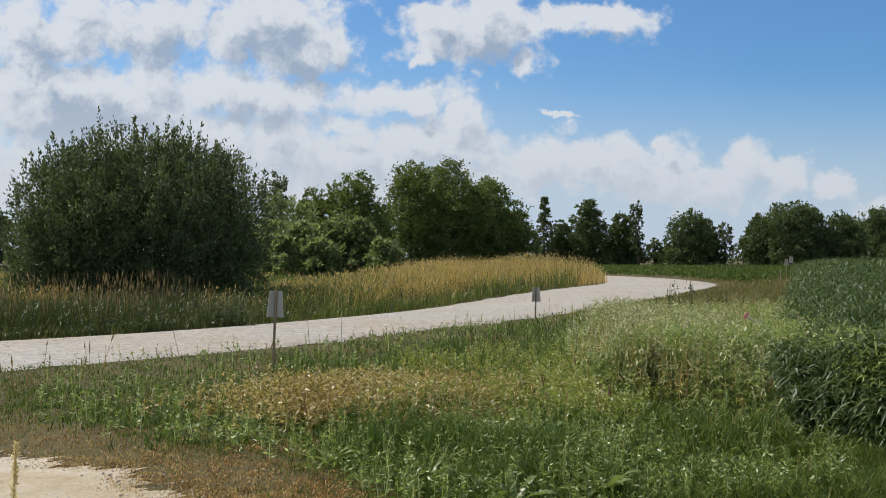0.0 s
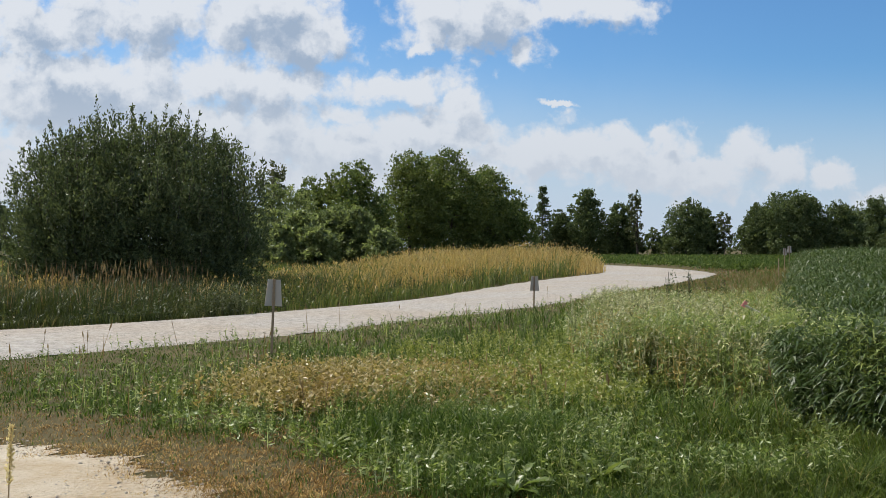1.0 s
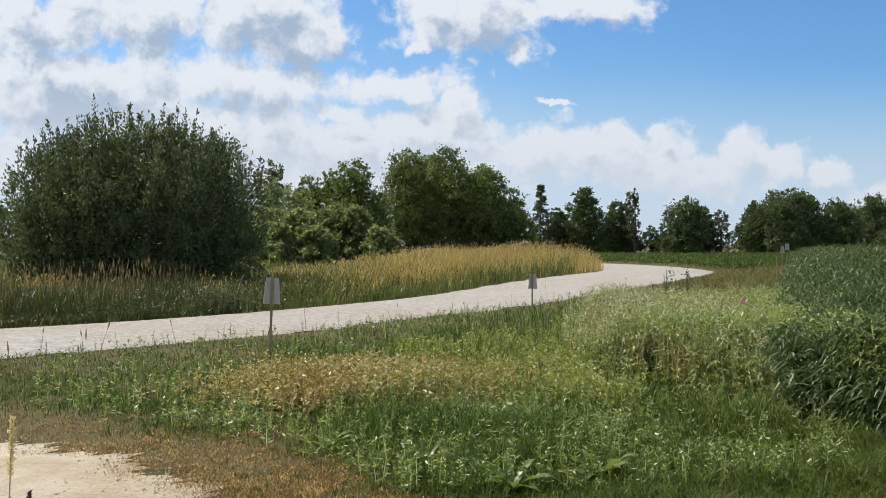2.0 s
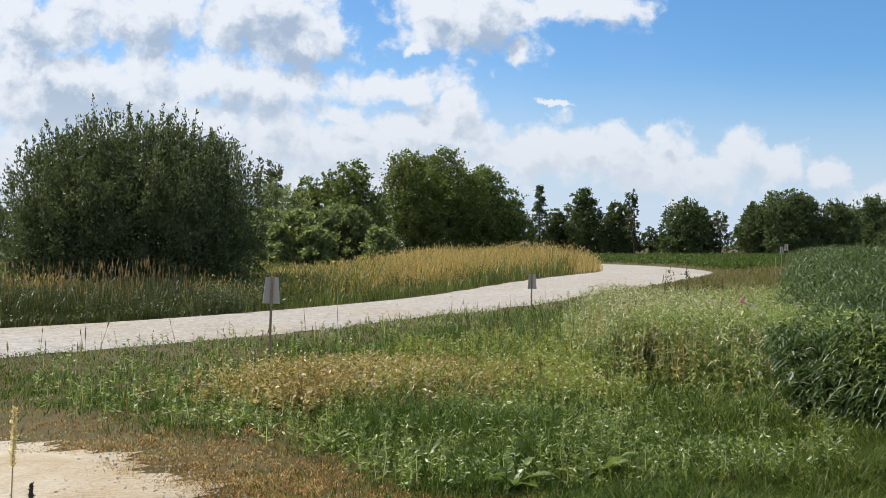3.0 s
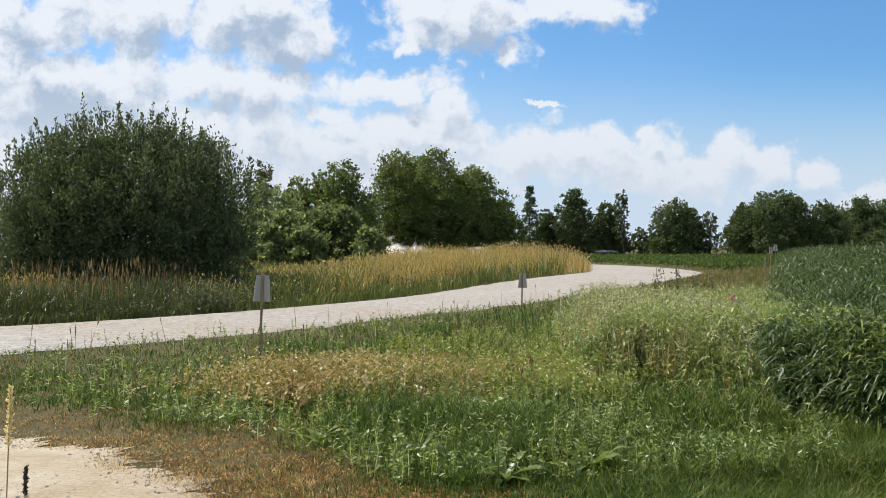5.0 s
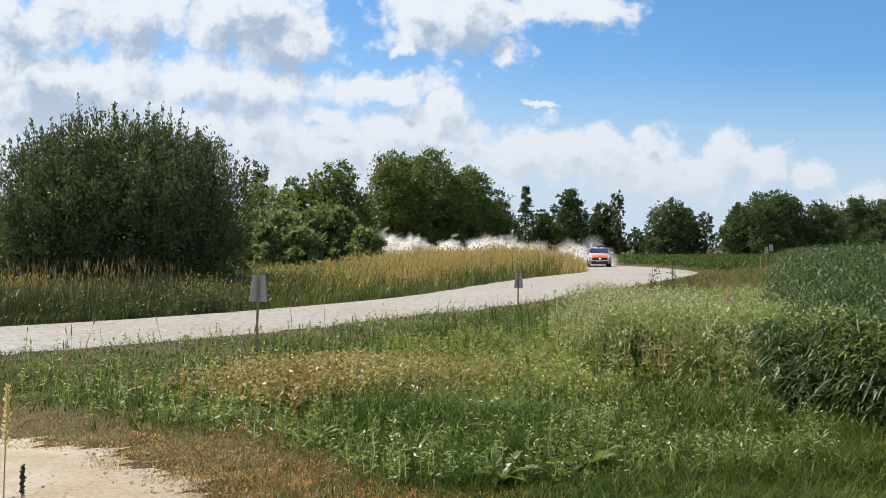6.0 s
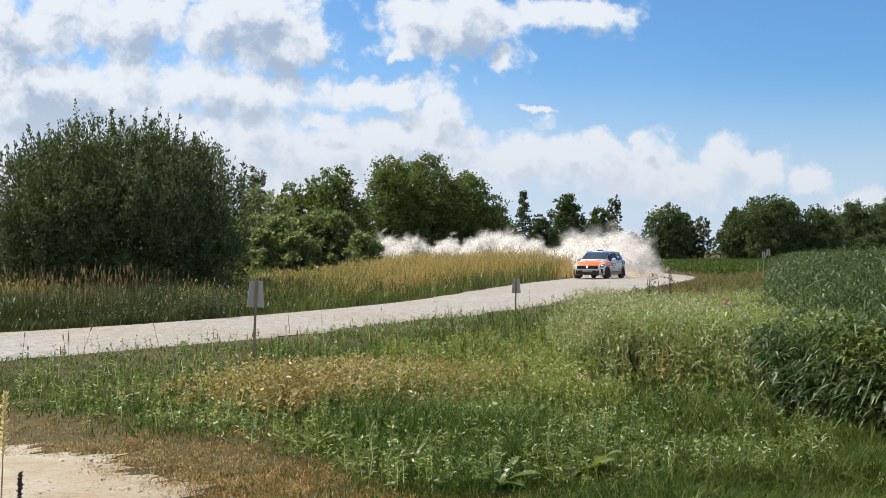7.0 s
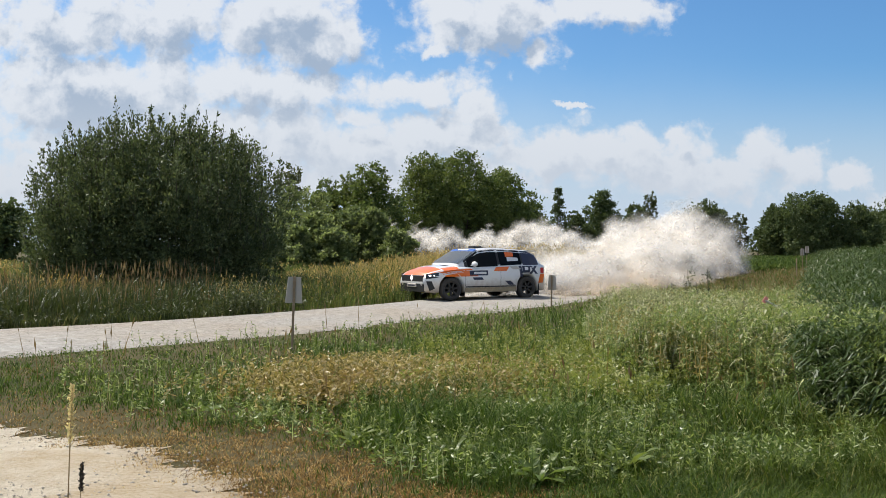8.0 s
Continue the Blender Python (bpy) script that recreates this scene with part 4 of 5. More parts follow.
    stuff("grey_weeds", plants(x, y, np.minimum(rng.uniform(0.35, 0.90, len(x)), 1.04 - 0.018 * y), 12, 0.085, slim=0.26, arch=True), M_SILVER, "grey-green narrow-leaved weeds in the stand", "weeds")
    # dry grass strip between the verge and the crop, farther off
    x, y = scatter(40000, 22, 75, 0.12, 0.36, 0.8)
    d, s = road_side(x, y)
    x, y = pick(x, y, (d > 0.3) & (s < 0) & (crop_edge(x, y) < 0.3) & (rng.random(len(x)) < smoothstep(22, 36, y)))
    lim = 0.10 + 0.42 * smoothstep(0.3, 5.0, road_side(x, y)[0])
    k = len(x) // 2
    stuff("strip_grass", [blades(on_ground(x[:k], y[:k]), rng.uniform(0.4, 1.0, k) * lim[:k], 0.008 + 0.0007 * y[:k], rng.uniform(0.1, 0.8, k))], M_REED, "green grass strip along the crop's edge", "grass")
    stuff("dry_strip_grass", [blades(on_ground(x[k:], y[k:]), rng.uniform(0.35, 0.95, len(x) - k) * lim[k:], 0.007 + 0.0006 * y[k:], rng.uniform(0.1, 0.8, len(x) - k))], M_HAY, "dry pale grass strip along the crop's edge", "grass")


def make_crop():
    x, y = scatter(27000, 7.0, 130, 0.3, 0.56, 0.95)
    e = crop_edge(x, y)
    d, s = road_side(x, y)
    x, y = pick(x, y, (e > 0) & (d > 1.5) & (stand_front(x, y) > 0.05 * rng.random(len(x))))
    tall = (0.62 + 0.20 * smoothstep(0, 0.8, crop_edge(x, y))) * (0.6 + 0.4 * smoothstep(0.0, 0.6, stand_front(x, y))) * rng.uniform(0.8, 1.12, len(x)) * (0.8 + 0.3 * tufts(x, y, 0.7, 31)) + 0.1 * lumps(x, y, 0.5)
    far = 1 + 0.018 * y
    n = len(x)
    b = on_ground(x, y)
    per = 12
    i = np.repeat(np.arange(n), per)
    t = rng.uniform(0.1, 1.0, len(i)) ** 0.6
    a = rng.uniform(0, 2 * np.pi, len(i))
    p = b[i] + np.column_stack([rng.normal(0, 0.05, len(i)) * far[i], rng.normal(0, 0.05, len(i)) * far[i], tall[i] * t])
    w = np.column_stack([np.cos(a), np.sin(a), rng.normal(0.7, 0.7, len(i))])
    ln = rng.uniform(0.08, 0.20, len(i)) * (0.75 + 0.25 * far[i])
    stuff("field_crop", [leaves(b, np.tile([0, 0, 1.0], (n, 1)), tall, 0.010 * far), arched(p, w + np.array([0, 0, 0.3]), ln, ln * 0.11 + 0.0018 * far[i])], M_CROP, "dense knee-high dark green field crop", "crop")
    # the low crop beyond the bend
    x, y = scatter(70000, 62, 168, 0.08, 0.46, 1.0)
    d, s = road_side(x, y)
    x, y = pick(x, y, (d > 2.0) & (s < 0) & (x > 10) & (crop_edge(x, y) < 0.5) & (y > 64))
    n = len(x)
    b = on_ground(x, y)
    p = b + np.column_stack([rng.normal(0, 0.1, n), rng.normal(0, 0.1, n), rng.uniform(0.1, 0.42, n)])
    ln = rng.uniform(0.16, 0.32, n)
    stuff("low_field_crop", [leaves(p, rng.normal(0, 1, (n, 3)) + np.array([0, 0, 0.8]), ln, ln * 0.5)], M_LOWCROP, "low green field crop beyond the bend", "crop")


def make_meadow():
    """Tall grass behind the road: green at its edge and under the bush, golden towards the bend."""
    x, y = scatter(120000, 17.0, 100, -0.56, 0.17, 1.0)
    d, s = road_side(x, y)
    ok = (d > 0.15) & (s > 0) & (y < 96) & (x > -38)
    ok &= ((x + 8.95) / 3.4) ** 2 + ((y - 30) / 2.4) ** 2 > 1
    x, y, d = x[ok], y[ok], d[ok]
    gold = smoothstep(-6.0, 0.8, x + 0.05 * (y - 30) + 2.0 * (vnoise(x, y, 0.35, 47) - 0.5)) * smoothstep(0.3, 1.6, d) * 0.85
    gold = np.maximum(gold, 0.5 * smoothstep(0.5, 0.7, vnoise(x, y, 0.4, 41)) * smoothstep(1.0, 2.5, d))
    gold = np.maximum(gold, smoothstep(4.5, 8.0, x) * 0.97)
    g = rng.random(len(x)) < gold
    tall = (0.35 + 0.55 * np.where(x > 1.0, smoothstep(0.0, 0.9, d), smoothstep(0.2, 2.2, d))) * (0.62 + 0.38 * smoothstep(-6.0, 0.0, x)) * rng.uniform(0.6, 1.2, len(x)) * (0.7 + 0.55 * tufts(x, y, 0.6, 43))
    tall = tall * (1 + 0.38 * smoothstep(2.0, 6.0, x))
    wide = 0.006 + 0.00062 * y
    lean = rng.uniform(0.08, 0.85, len(x))
    b = on_ground(x, y)
    # grass left of here takes a darker colour in place of the bush's shade
    dark = ~g & (rng.random(len(x)) < smoothstep(-3.2, -5.2, x + 1.5 * (vnoise(x, y, 0.5, 81) - 0.5)) * (1 - smoothstep(30, 36, y)))
    stuff("shade_dark_grass", [blades(b[dark], tall[dark] * rng.uniform(0.8, 1.3, dark.sum()), wide[dark], lean[dark] * 1.4)], M_SHADE_DARKGREEN, "meadow grass darkened for shade before the willow bush", "grass")
    lite = ~g & ~dark
    stuff("tall_grass", [blades(b[lite], tall[lite], wide[lite], lean[lite])], M_REED, "tall green meadow grass behind the road", "grass")
    k = g & (rng.random(len(x)) < 0.45)
    tip = b[k] + np.column_stack([rng.normal(0, 0.1, k.sum()), rng.normal(0, 0.1, k.sum()), tall[k] * 0.98])
    stuff("golden_grass", [blades(b[g], tall[g], wide[g] * 0.85, lean[g] * 0.7), leaves(tip, rng.normal(0, 0.4, (k.sum(), 3)) + np.array([0, 0, 1.0]), rng.uniform(0.06, 0.16, k.sum()), 0.008 + 0.0008 * y[k])], M_GOLD, "tall golden seeding grass inside the bend", "grass")
    # brown stalks before the bush
    x, y = rng.uniform(-14, -3.5, 2200), rng.uniform(19.5, 28.0, 2200)
    d, s = road_side(x, y)
    x, y = pick(x, y, (d > 1.0) & (s > 0) & (d < 6) & (rng.random(len(x)) < 0.6 * smoothstep(0.45, 0.7, vnoise(x, y, 0.7, 51))))
    n = len(x)
    hh = rng.uniform(0.55, 1.15, n)
    b = on_ground(x, y)
    way = np.column_stack([rng.normal(0.03, 0.13, n), rng.normal(0, 0.13, n), np.ones(n)])
    stuff("brown_stalks", [leaves(b, way, hh, np.full(n, 0.013)), leaves(b + way * (hh * 0.78)[:, None], way, hh * 0.24, np.full(n, 0.03))], M_HAY, "brown seeding stalks before the willow bush", "weeds")
    # a silvery leafy clump at the road's edge
    x, y = rng.normal(-4.95, 0.30, 90), rng.normal(22.6, 0.30, 90)
    stuff("silvery_roadside_weeds", plants(x, y, rng.uniform(0.25, 0.75, 90), 16, 0.085, slim=0.36), M_BIRCHLEAF, "silvery leafy weeds at the road's edge", "weeds")
    # leafy weeds in the near edge
    x, y = scatter(15000, 17.5, 60, -0.5, 0.14)
    d, s = road_side(x, y)
    x, y = pick(x, y, (d > 0.1) & (d < 3.2) & (s > 0) & (rng.random(len(x)) < smoothstep(0.35, 0.6, tufts(x, y, 0.8, 91))))
    stuff("roadside_weeds", plants(x, y, rng.uniform(0.2, 0.7, len(x)) * (0.6 + 0.7 * tufts(x, y, 0.8, 91)), 13, 0.085), M_SHADE_DARKGREEN, "leafy green weeds along the road's edge", "weeds")


make_verge()
make_weeds()
make_crop()
make_meadow()


def make_stones():
    x, y = scatter(14000, 4.8, 45, -0.55, 0.4, 0.5)
    d, s = road_side(x, y)
    g = track_gap(x, y)
    ok = ((d < 0.25) & (d > -2.2) & (rng.random(len(x)) < 0.25 + 0.75 * (d > -0.5))) | ((g < 0.15) & (g > -3.0) & (y < 13) & (rng.random(len(x)) < 0.5))
    x, y = pick(x, y, ok)
    n = len(x)
    r = (0.0025 + 0.009 * rng.random(n) ** 3) * (1 + 0.06 * y)
    c = np.column_stack([x, y, height(x, y) * 0 + 0.03 + r * 0.3])
    shape = np.array([[1, 0, 0], [-1, 0, 0], [0, 1, 0], [0, -1, 0], [0, 0, 0.7], [0, 0, -0.7]], float)
    v = c[:, None] + shape[None] * r[:, None, None] * rng.uniform(0.6, 1.3, (n, 6, 1))
    tri = np.array([[0, 2, 4], [2, 1, 4], [1, 3, 4], [3, 0, 4], [2, 0, 5], [1, 2, 5], [3, 1, 5], [0, 3, 5]])
    f = (np.arange(n) * 6)[:, None, None] + tri[None]
    stuff("loose_stones", [(v.reshape(-1, 3), f.reshape(-1, 3), None)], M_STONE, "loose grey stones on the gravel", "stones")


make_stones()


# ---- marker stakes ----
def box_mesh(bm, x0, x1, y0, y1, z0, z1, m=None):
    vs = [bm.verts.new(Vector(p)) for p in ((x0, y0, z0), (x1, y0, z0), (x1, y1, z0), (x0, y1, z0), (x0, y0, z1), (x1, y0, z1), (x1, y1, z1), (x0, y1, z1))]
    for f in ((0, 3, 2, 1), (4, 5, 6, 7), (0, 1, 5, 4), (1, 2, 6, 5), (2, 3, 7, 6), (3, 0, 4, 7)):
        bm.faces.new([vs[i] for i in f])
    if m is not None:
        bmesh.ops.transform(bm, matrix=m, verts=vs)
    return vs


def make_sign(x, y, h, turn=0.0, lean=0.0, sheet=(0.26, 0.37)):
    z = float(height(x, y)[0])
    thing = tagged(new("marker_stake"), "wooden stake with a folded grey-white marker sheet", "sign", "marker stakes")
    thing.matrix_world = pose(x, y, z, 0, lean, turn)
    bm = bmesh.new()
    box_mesh(bm, -0.017, 0.017, -0.013, 0.013, -0.15, h)
    bmesh.ops.bevel(bm, geom=bm.edges[:], offset=0.003, segments=1, affect="EDGES")
    part("stake", bm, M_WOOD, thing)
    w, t = sheet
    for side, ang in ((-1, 24), (1, -24)):
        bm = bmesh.new()
        box_mesh(bm, 0, w / 2, -0.003, 0.003, h - t, h - 0.01)
        for v in bm.verts:
            if v.co.z > h - t / 2 and v.co.x > w / 4:
                v.co.x -= 0.035
        bmesh.ops.transform(bm, matrix=Matrix.Scale(side, 4, (1, 0, 0)), verts=bm.verts)
        bmesh.ops.transform(bm, matrix=pose(0, 0.017, 0, 0, 0, -side * 26), verts=bm.verts)
        part("sheet", bm, M_BOARD, thing, "grey-white plastic sheet")
    return thing


make_sign(-2.38, 14.05, 1.05, 8, 2.2)
make_sign(2.16, 25.4, 0.80, 12, 1.0)
make_sign(18.05, 55, 1.42, 10, -1)
make_sign(18.6, 56, 1.5, -20, 1)


make_sign(12.9, 40, 1.0, 30, -0.5, (0.07, 0.42))


def make_dock(x, y, count, size, turn):
    """A rosette of long wavy dock leaves."""
    z = float(height(x, y)[0])
    thing = tagged(new("dock_plant"), "broad-leaved green dock plant in the grass", "weed", "dock plants")
    thing.matrix_world = pose(x, y, z, 0, 0, turn)
    for k in range(count):
        a = k * 2.4 + rng.uniform(-0.3, 0.3)
        ln, wd, up = size * rng.uniform(0.55, 0.95), size * rng.uniform(0.11, 0.17), rng.uniform(0.7, 1.4)
        bm = bmesh.new()
        rows = []
        for i in range(7):
            t = i / 6
            w = wd / 2 * math.sin(math.pi * min(1, 0.12 + t * 0.88)) ** 0.8 * (1 if i < 6 else 0.05)
            r, h = ln * t * 0.85, ln * (up * t - 0.75 * t * t) + 0.01
            q = [(r * math.cos(a) - s2 * w * math.sin(a), r * math.sin(a) + s2 * w * math.cos(a), h + abs(s2) * w * 0.35 + 0.01 * math.sin(9 * t + s2)) for s2 in (-1, 0, 1)]
            rows.append([bm.verts.new(p) for p in q])
        for u, v in zip(rows, rows[1:]):
            for j in (0, 1):
                bm.faces.new((u[j], u[j + 1], v[j + 1], v[j]))
        part("leaf", bm, M_WEED, thing, smooth=True)


for k, (dx, dy, dn, ds) in enumerate(((-0.83, 7.4, 9, 0.30), (0.96, 6.4, 12, 0.38), (-2.2, 8.8, 8, 0.2), (0.42, 6.15, 12, 0.36), (0.2, 8.0, 9, 0.36), (-1.65, 8.5, 7, 0.2), (-0.1, 6.9, 8, 0.28), (1.6, 7.2, 9, 0.34), (0.75, 8.2, 9, 0.34), (1.25, 8.9, 8, 0.30))):
    make_dock(dx, dy, dn, ds, 40 * k)


def make_seed_stalk(x, y, h):
    """A dry dock stalk with dark whorls of seed."""
    z = float(height(x, y)[0])
    thing = tagged(new("dock_stalk"), "tall dark dock stalk standing out of the weeds", "weed", "dock stalks")
    thing.location = (x, y, z)
    part("stem", mesh_from_arrays("stem", *limb((0, 0, -0.05), (rng.normal(0, 0.05), 0, h), 0.008, 0.004, 0.03), M_BARK, True), None, thing)
    n = 60
    t = rng.uniform(0.35, 1.0, n)
    p = np.column_stack([rng.normal(0, 0.03, n), rng.normal(0, 0.03, n), t * h])
    part("seed_head", mesh_from_arrays("seed_head", *joined([leaves(p, rng.normal(0, 1, (n, 3)) + np.array([0, 0, 1.0]), rng.uniform(0.03, 0.07, n), np.full(n, 0.020))]), M_SHADE_DARKGREEN), None, thing, "dark green leaves and seed whorls")["kind"] = "stuff"


for sx, sy, sh in ((3.80, 17.6, 0.98), (3.95, 18.0, 1.06), (4.08, 17.8, 0.92), (4.35, 18.4, 1.10), (4.48, 18.9, 0.98), (3.62, 17.9, 0.84), (4.9, 19.4, 0.95), (5.4, 20.2, 0.88)):
    make_seed_stalk(sx, sy, sh)


def make_tape():
    """A fallen stake with red and white tape in the weeds."""
    thing = tagged(new("fallen_stake"), "pale fallen stake with a red tape end in weeds", "stake")
    a, b = Vector((3.42, 11.8, 0.84)), Vector((3.79, 11.9, 0.62))
    part("stick", mesh_from_arrays("stick", *tube([a, a.lerp(b, 0.5) + Vector((0, 0, 0.02)), b, Vector((4.40, 12.05, 0.10))], [0.013, 0.012, 0.011, 0.010], 6), plain_material("pale_peeled_wood", (0.62, 0.58, 0.50), 0.7), True), None, thing)
    bm = bmesh.new()
    box_mesh(bm, -0.022, 0.022, -0.006, 0.006, -0.03, 0.045, Matrix.Translation(a) @ Matrix.Rotation(0.6, 4, "Y"))
    part("tape", bm, plain_material("pink_tape", (0.70, 0.26, 0.24), 0.5), thing, "faded red plastic tape")


make_tape()


# ---- stalks by the camera ----
def make_stalk(x, y, top, lean, head, dark):
    z = float(height(x, y)[0])
    thing = tagged(new("grass_stalk"), "dry straw-coloured grass stalk with a seed head" if not dark else "dark dried weed stalk with a seed pod", "grass stalk")
    thing.location = (x, y, z)
    h = top - z
    pts = [(lean * t * t, 0.02 * t, h * t) for t in (0, 0.25, 0.5, 0.75, 1.0)]
    part("stem", mesh_from_arrays("stem", *tube(pts, [0.0022, 0.002, 0.0018, 0.0014, 0.001], 5), M_STEM, True), None, thing)
    n = 280
    t = 1 - rng.uniform(0, 1, n) * head / h
    p = np.column_stack([lean * t * t, 0.02 * t, h * t]) + rng.normal(0, 0.0014 if dark else 0.002, (n, 3))
    ln = rng.uniform(0.005, 0.011, n)
    part("seed_head", mesh_from_arrays("seed_head", *joined([leaves(p, rng.normal(0, 0.5, (n, 3)) + np.array([0.2, 0, 1.0]), ln, ln * 0.35)]), M_BARK if dark else M_STRAW), None, thing, "dense narrow seed head")


make_stalk(-0.765, 1.79, 1.172, 0.02, 0.10, False)
make_stalk(-0.881, 2.17, 0.954, 0.012, 0.06, True)


# ---- the rally car ----
M_WHITE = plain_material("white_car_paint", (0.78, 0.78, 0.78), 0.3, coat=0.6, vary=0.03, dirt=(0.36, 0.28, 0.19))
M_ORANGE = plain_material("orange_car_paint", (0.85, 0.16, 0.01), 0.3, coat=0.6, vary=0.04)
M_NAVY = plain_material("navy_car_film", (0.02, 0.025, 0.06), 0.35, vary=0.1)
M_BLUE = plain_material("blue_sun_strip", (0.04, 0.13, 0.45), 0.25, vary=0.1)
M_BLACK = plain_material("black_plastic", (0.018, 0.018, 0.02), 0.55, vary=0.2)
M_GLASS = plain_material("dark_car_glass", (0.008, 0.009, 0.010), 0.1, gloss=0.10, vary=0.05)
M_SCREEN = plain_material("tinted_windscreen", (0.025, 0.034, 0.04), 0.06, gloss=0.8, vary=0.3, coat=0.4)
M_TYRE = plain_material("dusty_tyre_rubber", (0.05, 0.045, 0.04), 0.85, vary=0.3)
M_RIM = plain_material("grey_wheel_metal", (0.05, 0.047, 0.043), 0.6, metal=0.4, vary=0.1)
M_RED = plain_material("red_lamp_plastic", (0.5, 0.02, 0.02), 0.2, vary=0.05)
M_SILL = plain_material("dusty_sill", (0.34, 0.27, 0.17), 0.8, vary=0.3, scale=10)


def lamp_and_glint_material():
    m, n, l = material("lit_headlamp_and_badge_glint")
    # emission for the lit headlamps, and for the glint put on the nose badge
    e = n.new("ShaderNodeEmission")
    e.inputs["Color"].default_value, e.inputs["Strength"].default_value = (1.0, 0.96, 0.98, 1), 2.2
    o = n.new("ShaderNodeOutputMaterial")
    l.new(e.outputs[0], o.inputs[0])
    return m


M_LAMP_AND_GLINT = lamp_and_glint_material()
WHEEL_Y, WHEEL_R, WHEEL_X = 1.29, 0.315, 0.76


def car_w(y):
    return 0.895 - 0.25 * max(0.0, (y - 1.15) / 0.9) ** 2.2 - 0.13 * max(0.0, (-y - 1.25) / 0.75) ** 2


def car_low(y):
    z = 0.21 + 0.05 * max(0.0, (y - 1.75) / 0.3)
    for wy in (WHEEL_Y, -WHEEL_Y):
        d = abs(y - wy)
        if d < 0.385:
            z = max(z, 0.31 + math.sqrt(0.385 ** 2 - d * d) * 1.0)
    return z


def car_belt(y):
    return float(np.interp(y, (-2.0, -1.2, 0.0, 0.9, 1.5, 1.9, 2.05), (0.95, 0.955, 0.915, 0.885, 0.83, 0.74, 0.62)))


def car_hood(y):
    return max(car_belt(y) + 0.01, float(np.interp(y, (-2.0, 0.8, 1.05, 1.5, 1.8, 1.95, 2.05), (0.97, 0.97, 0.97, 0.92, 0.84, 0.765, 0.64))))


def car_side(y):
    w, lo, be, ho = car_w(y), car_low(y), car_belt(y), car_hood(y)
    mid = min(be - 0.12, max(lo + 0.08, 0.58))
    return [(0, lo), (w * 0.90, lo), (w * 0.985, lo + 0.03), (w, mid), (w * 0.985, be - 0.07), (w * 0.95, be - 0.015), (w * 0.86, be + 0.35 * (ho - be)), (w * 0.5, ho), (0, ho + 0.02)]


def side_x(y, z):
    s = car_side(y)[2:6]
    return float(np.interp(z, [p[1] for p in s], [p[0] for p in s]))


def hood_z(y, x):
    s = car_side(y)[5:]
    return float(np.interp(abs(x), [p[0] for p in s][::-1], [p[1] for p in s][::-1]))


def roof_z(y):
    return max(car_belt(y) + 0.02, float(np.interp(y, (-1.96, -1.76, -1.45, -0.7, -0.1, 0.3, 1.04), (1.03, 1.27, 1.385, 1.43, 1.44, 1.40, 0.98))))


def cab_base(y):
    return float(np.interp(y, (-1.96, -1.5, -0.5, 0.6, 1.04), (0.66, 0.77, 0.81, 0.80, 0.74)))


def cab_top(y):
    return float(np.interp(y, (-1.96, -1.3, 0.2, 1.04), (0.58, 0.60, 0.62, 0.70)))


def cab_side(y):
    be, ro, wb, wt = car_belt(y) - 0.03, roof_z(y), cab_base(y), cab_top(y)
    return [(wb, be), (wb * 0.985, be + 0.04 * (ro > be + 0.1)), (wt + 0.02, max(be + 0.045, ro - 0.085)), (wt - 0.05, ro - 0.015), (wt * 0.5, ro + 0.008), (0, ro + 0.015)]


def cab_x(y, z):
    s = cab_side(y)
    return float(np.interp(z, [p[1] for p in s[1:4]], [p[0] for p in s[1:4]]))


def loft(sections, ys, close_bottom=False):
    bm = bmesh.new()
    rings = []
    for y, s in zip(ys, sections):
        pts = [(-x, z) for x, z in s] + [(x, z) for x, z in reversed(s) if x > 1e-6]
        if s[0][0] <= 1e-6:
            pts = [(-x, z) for x, z in s] + [(x, z) for x, z in reversed(s[1:-1])]
        rings.append([bm.verts.new((x, y, z)) for x, z in pts])
    for a, b in zip(rings, rings[1:]):
        for i in range(len(a)):
            j = (i + 1) % len(a)
            bm.faces.new((a[i], a[j], b[j], b[i]))
    bm.faces.new(rings[0][::-1])
    bm.faces.new(rings[-1])
    return bm


def patch(fn, us, vs):
    """A thin curved sheet over a grid, from fn(u, v) to a place; a solid by its own thickness."""
    bm = bmesh.new()
    g = [[bm.verts.new(fn(u, v)) for v in vs] for u in us]
    for i in range(len(us) - 1):
        for j in range(len(vs) - 1):
            bm.faces.new((g[i][j], g[i + 1][j], g[i + 1][j + 1], g[i][j + 1]))
    return bm


def span(a, b, n=9):
    return [a + (b - a) * i / (n - 1) for i in range(n)]


def side_decal(car, name, mat, y0, y1, z0, z1, side=-1, skew=0.0, label="", lift=0.005):
    def fn(y, k):
        z = z0 + (z1 - z0) * k
        yy = y + skew * (k - 0.5)
        z = min(z, car_belt(yy) - 0.015)
        return (side * (side_x(yy, z) + lift), yy, z)
    part(name, patch(fn, span(y0, y1), span(0, 1, 6)), mat, car, label, True)


def cab_decal(car, name, mat, y0, y1, lo=0.035, hi=0.10, side=-1, label="", lift=0.006, skew=0.0):
    def fn(y, k):
        a, b = car_belt(y) + lo, max(car_belt(y) + lo + 0.01, roof_z(y) - hi)
        z = a + (b - a) * k
        yy = y - skew * k
        return (side * (cab_x(yy, min(z, roof_z(yy) - 0.03)) + lift), yy, min(z, roof_z(yy) - 0.03))
    return part(name, patch(fn, span(y0, y1, 12), span(0, 1, 6)), mat, car, label, True)


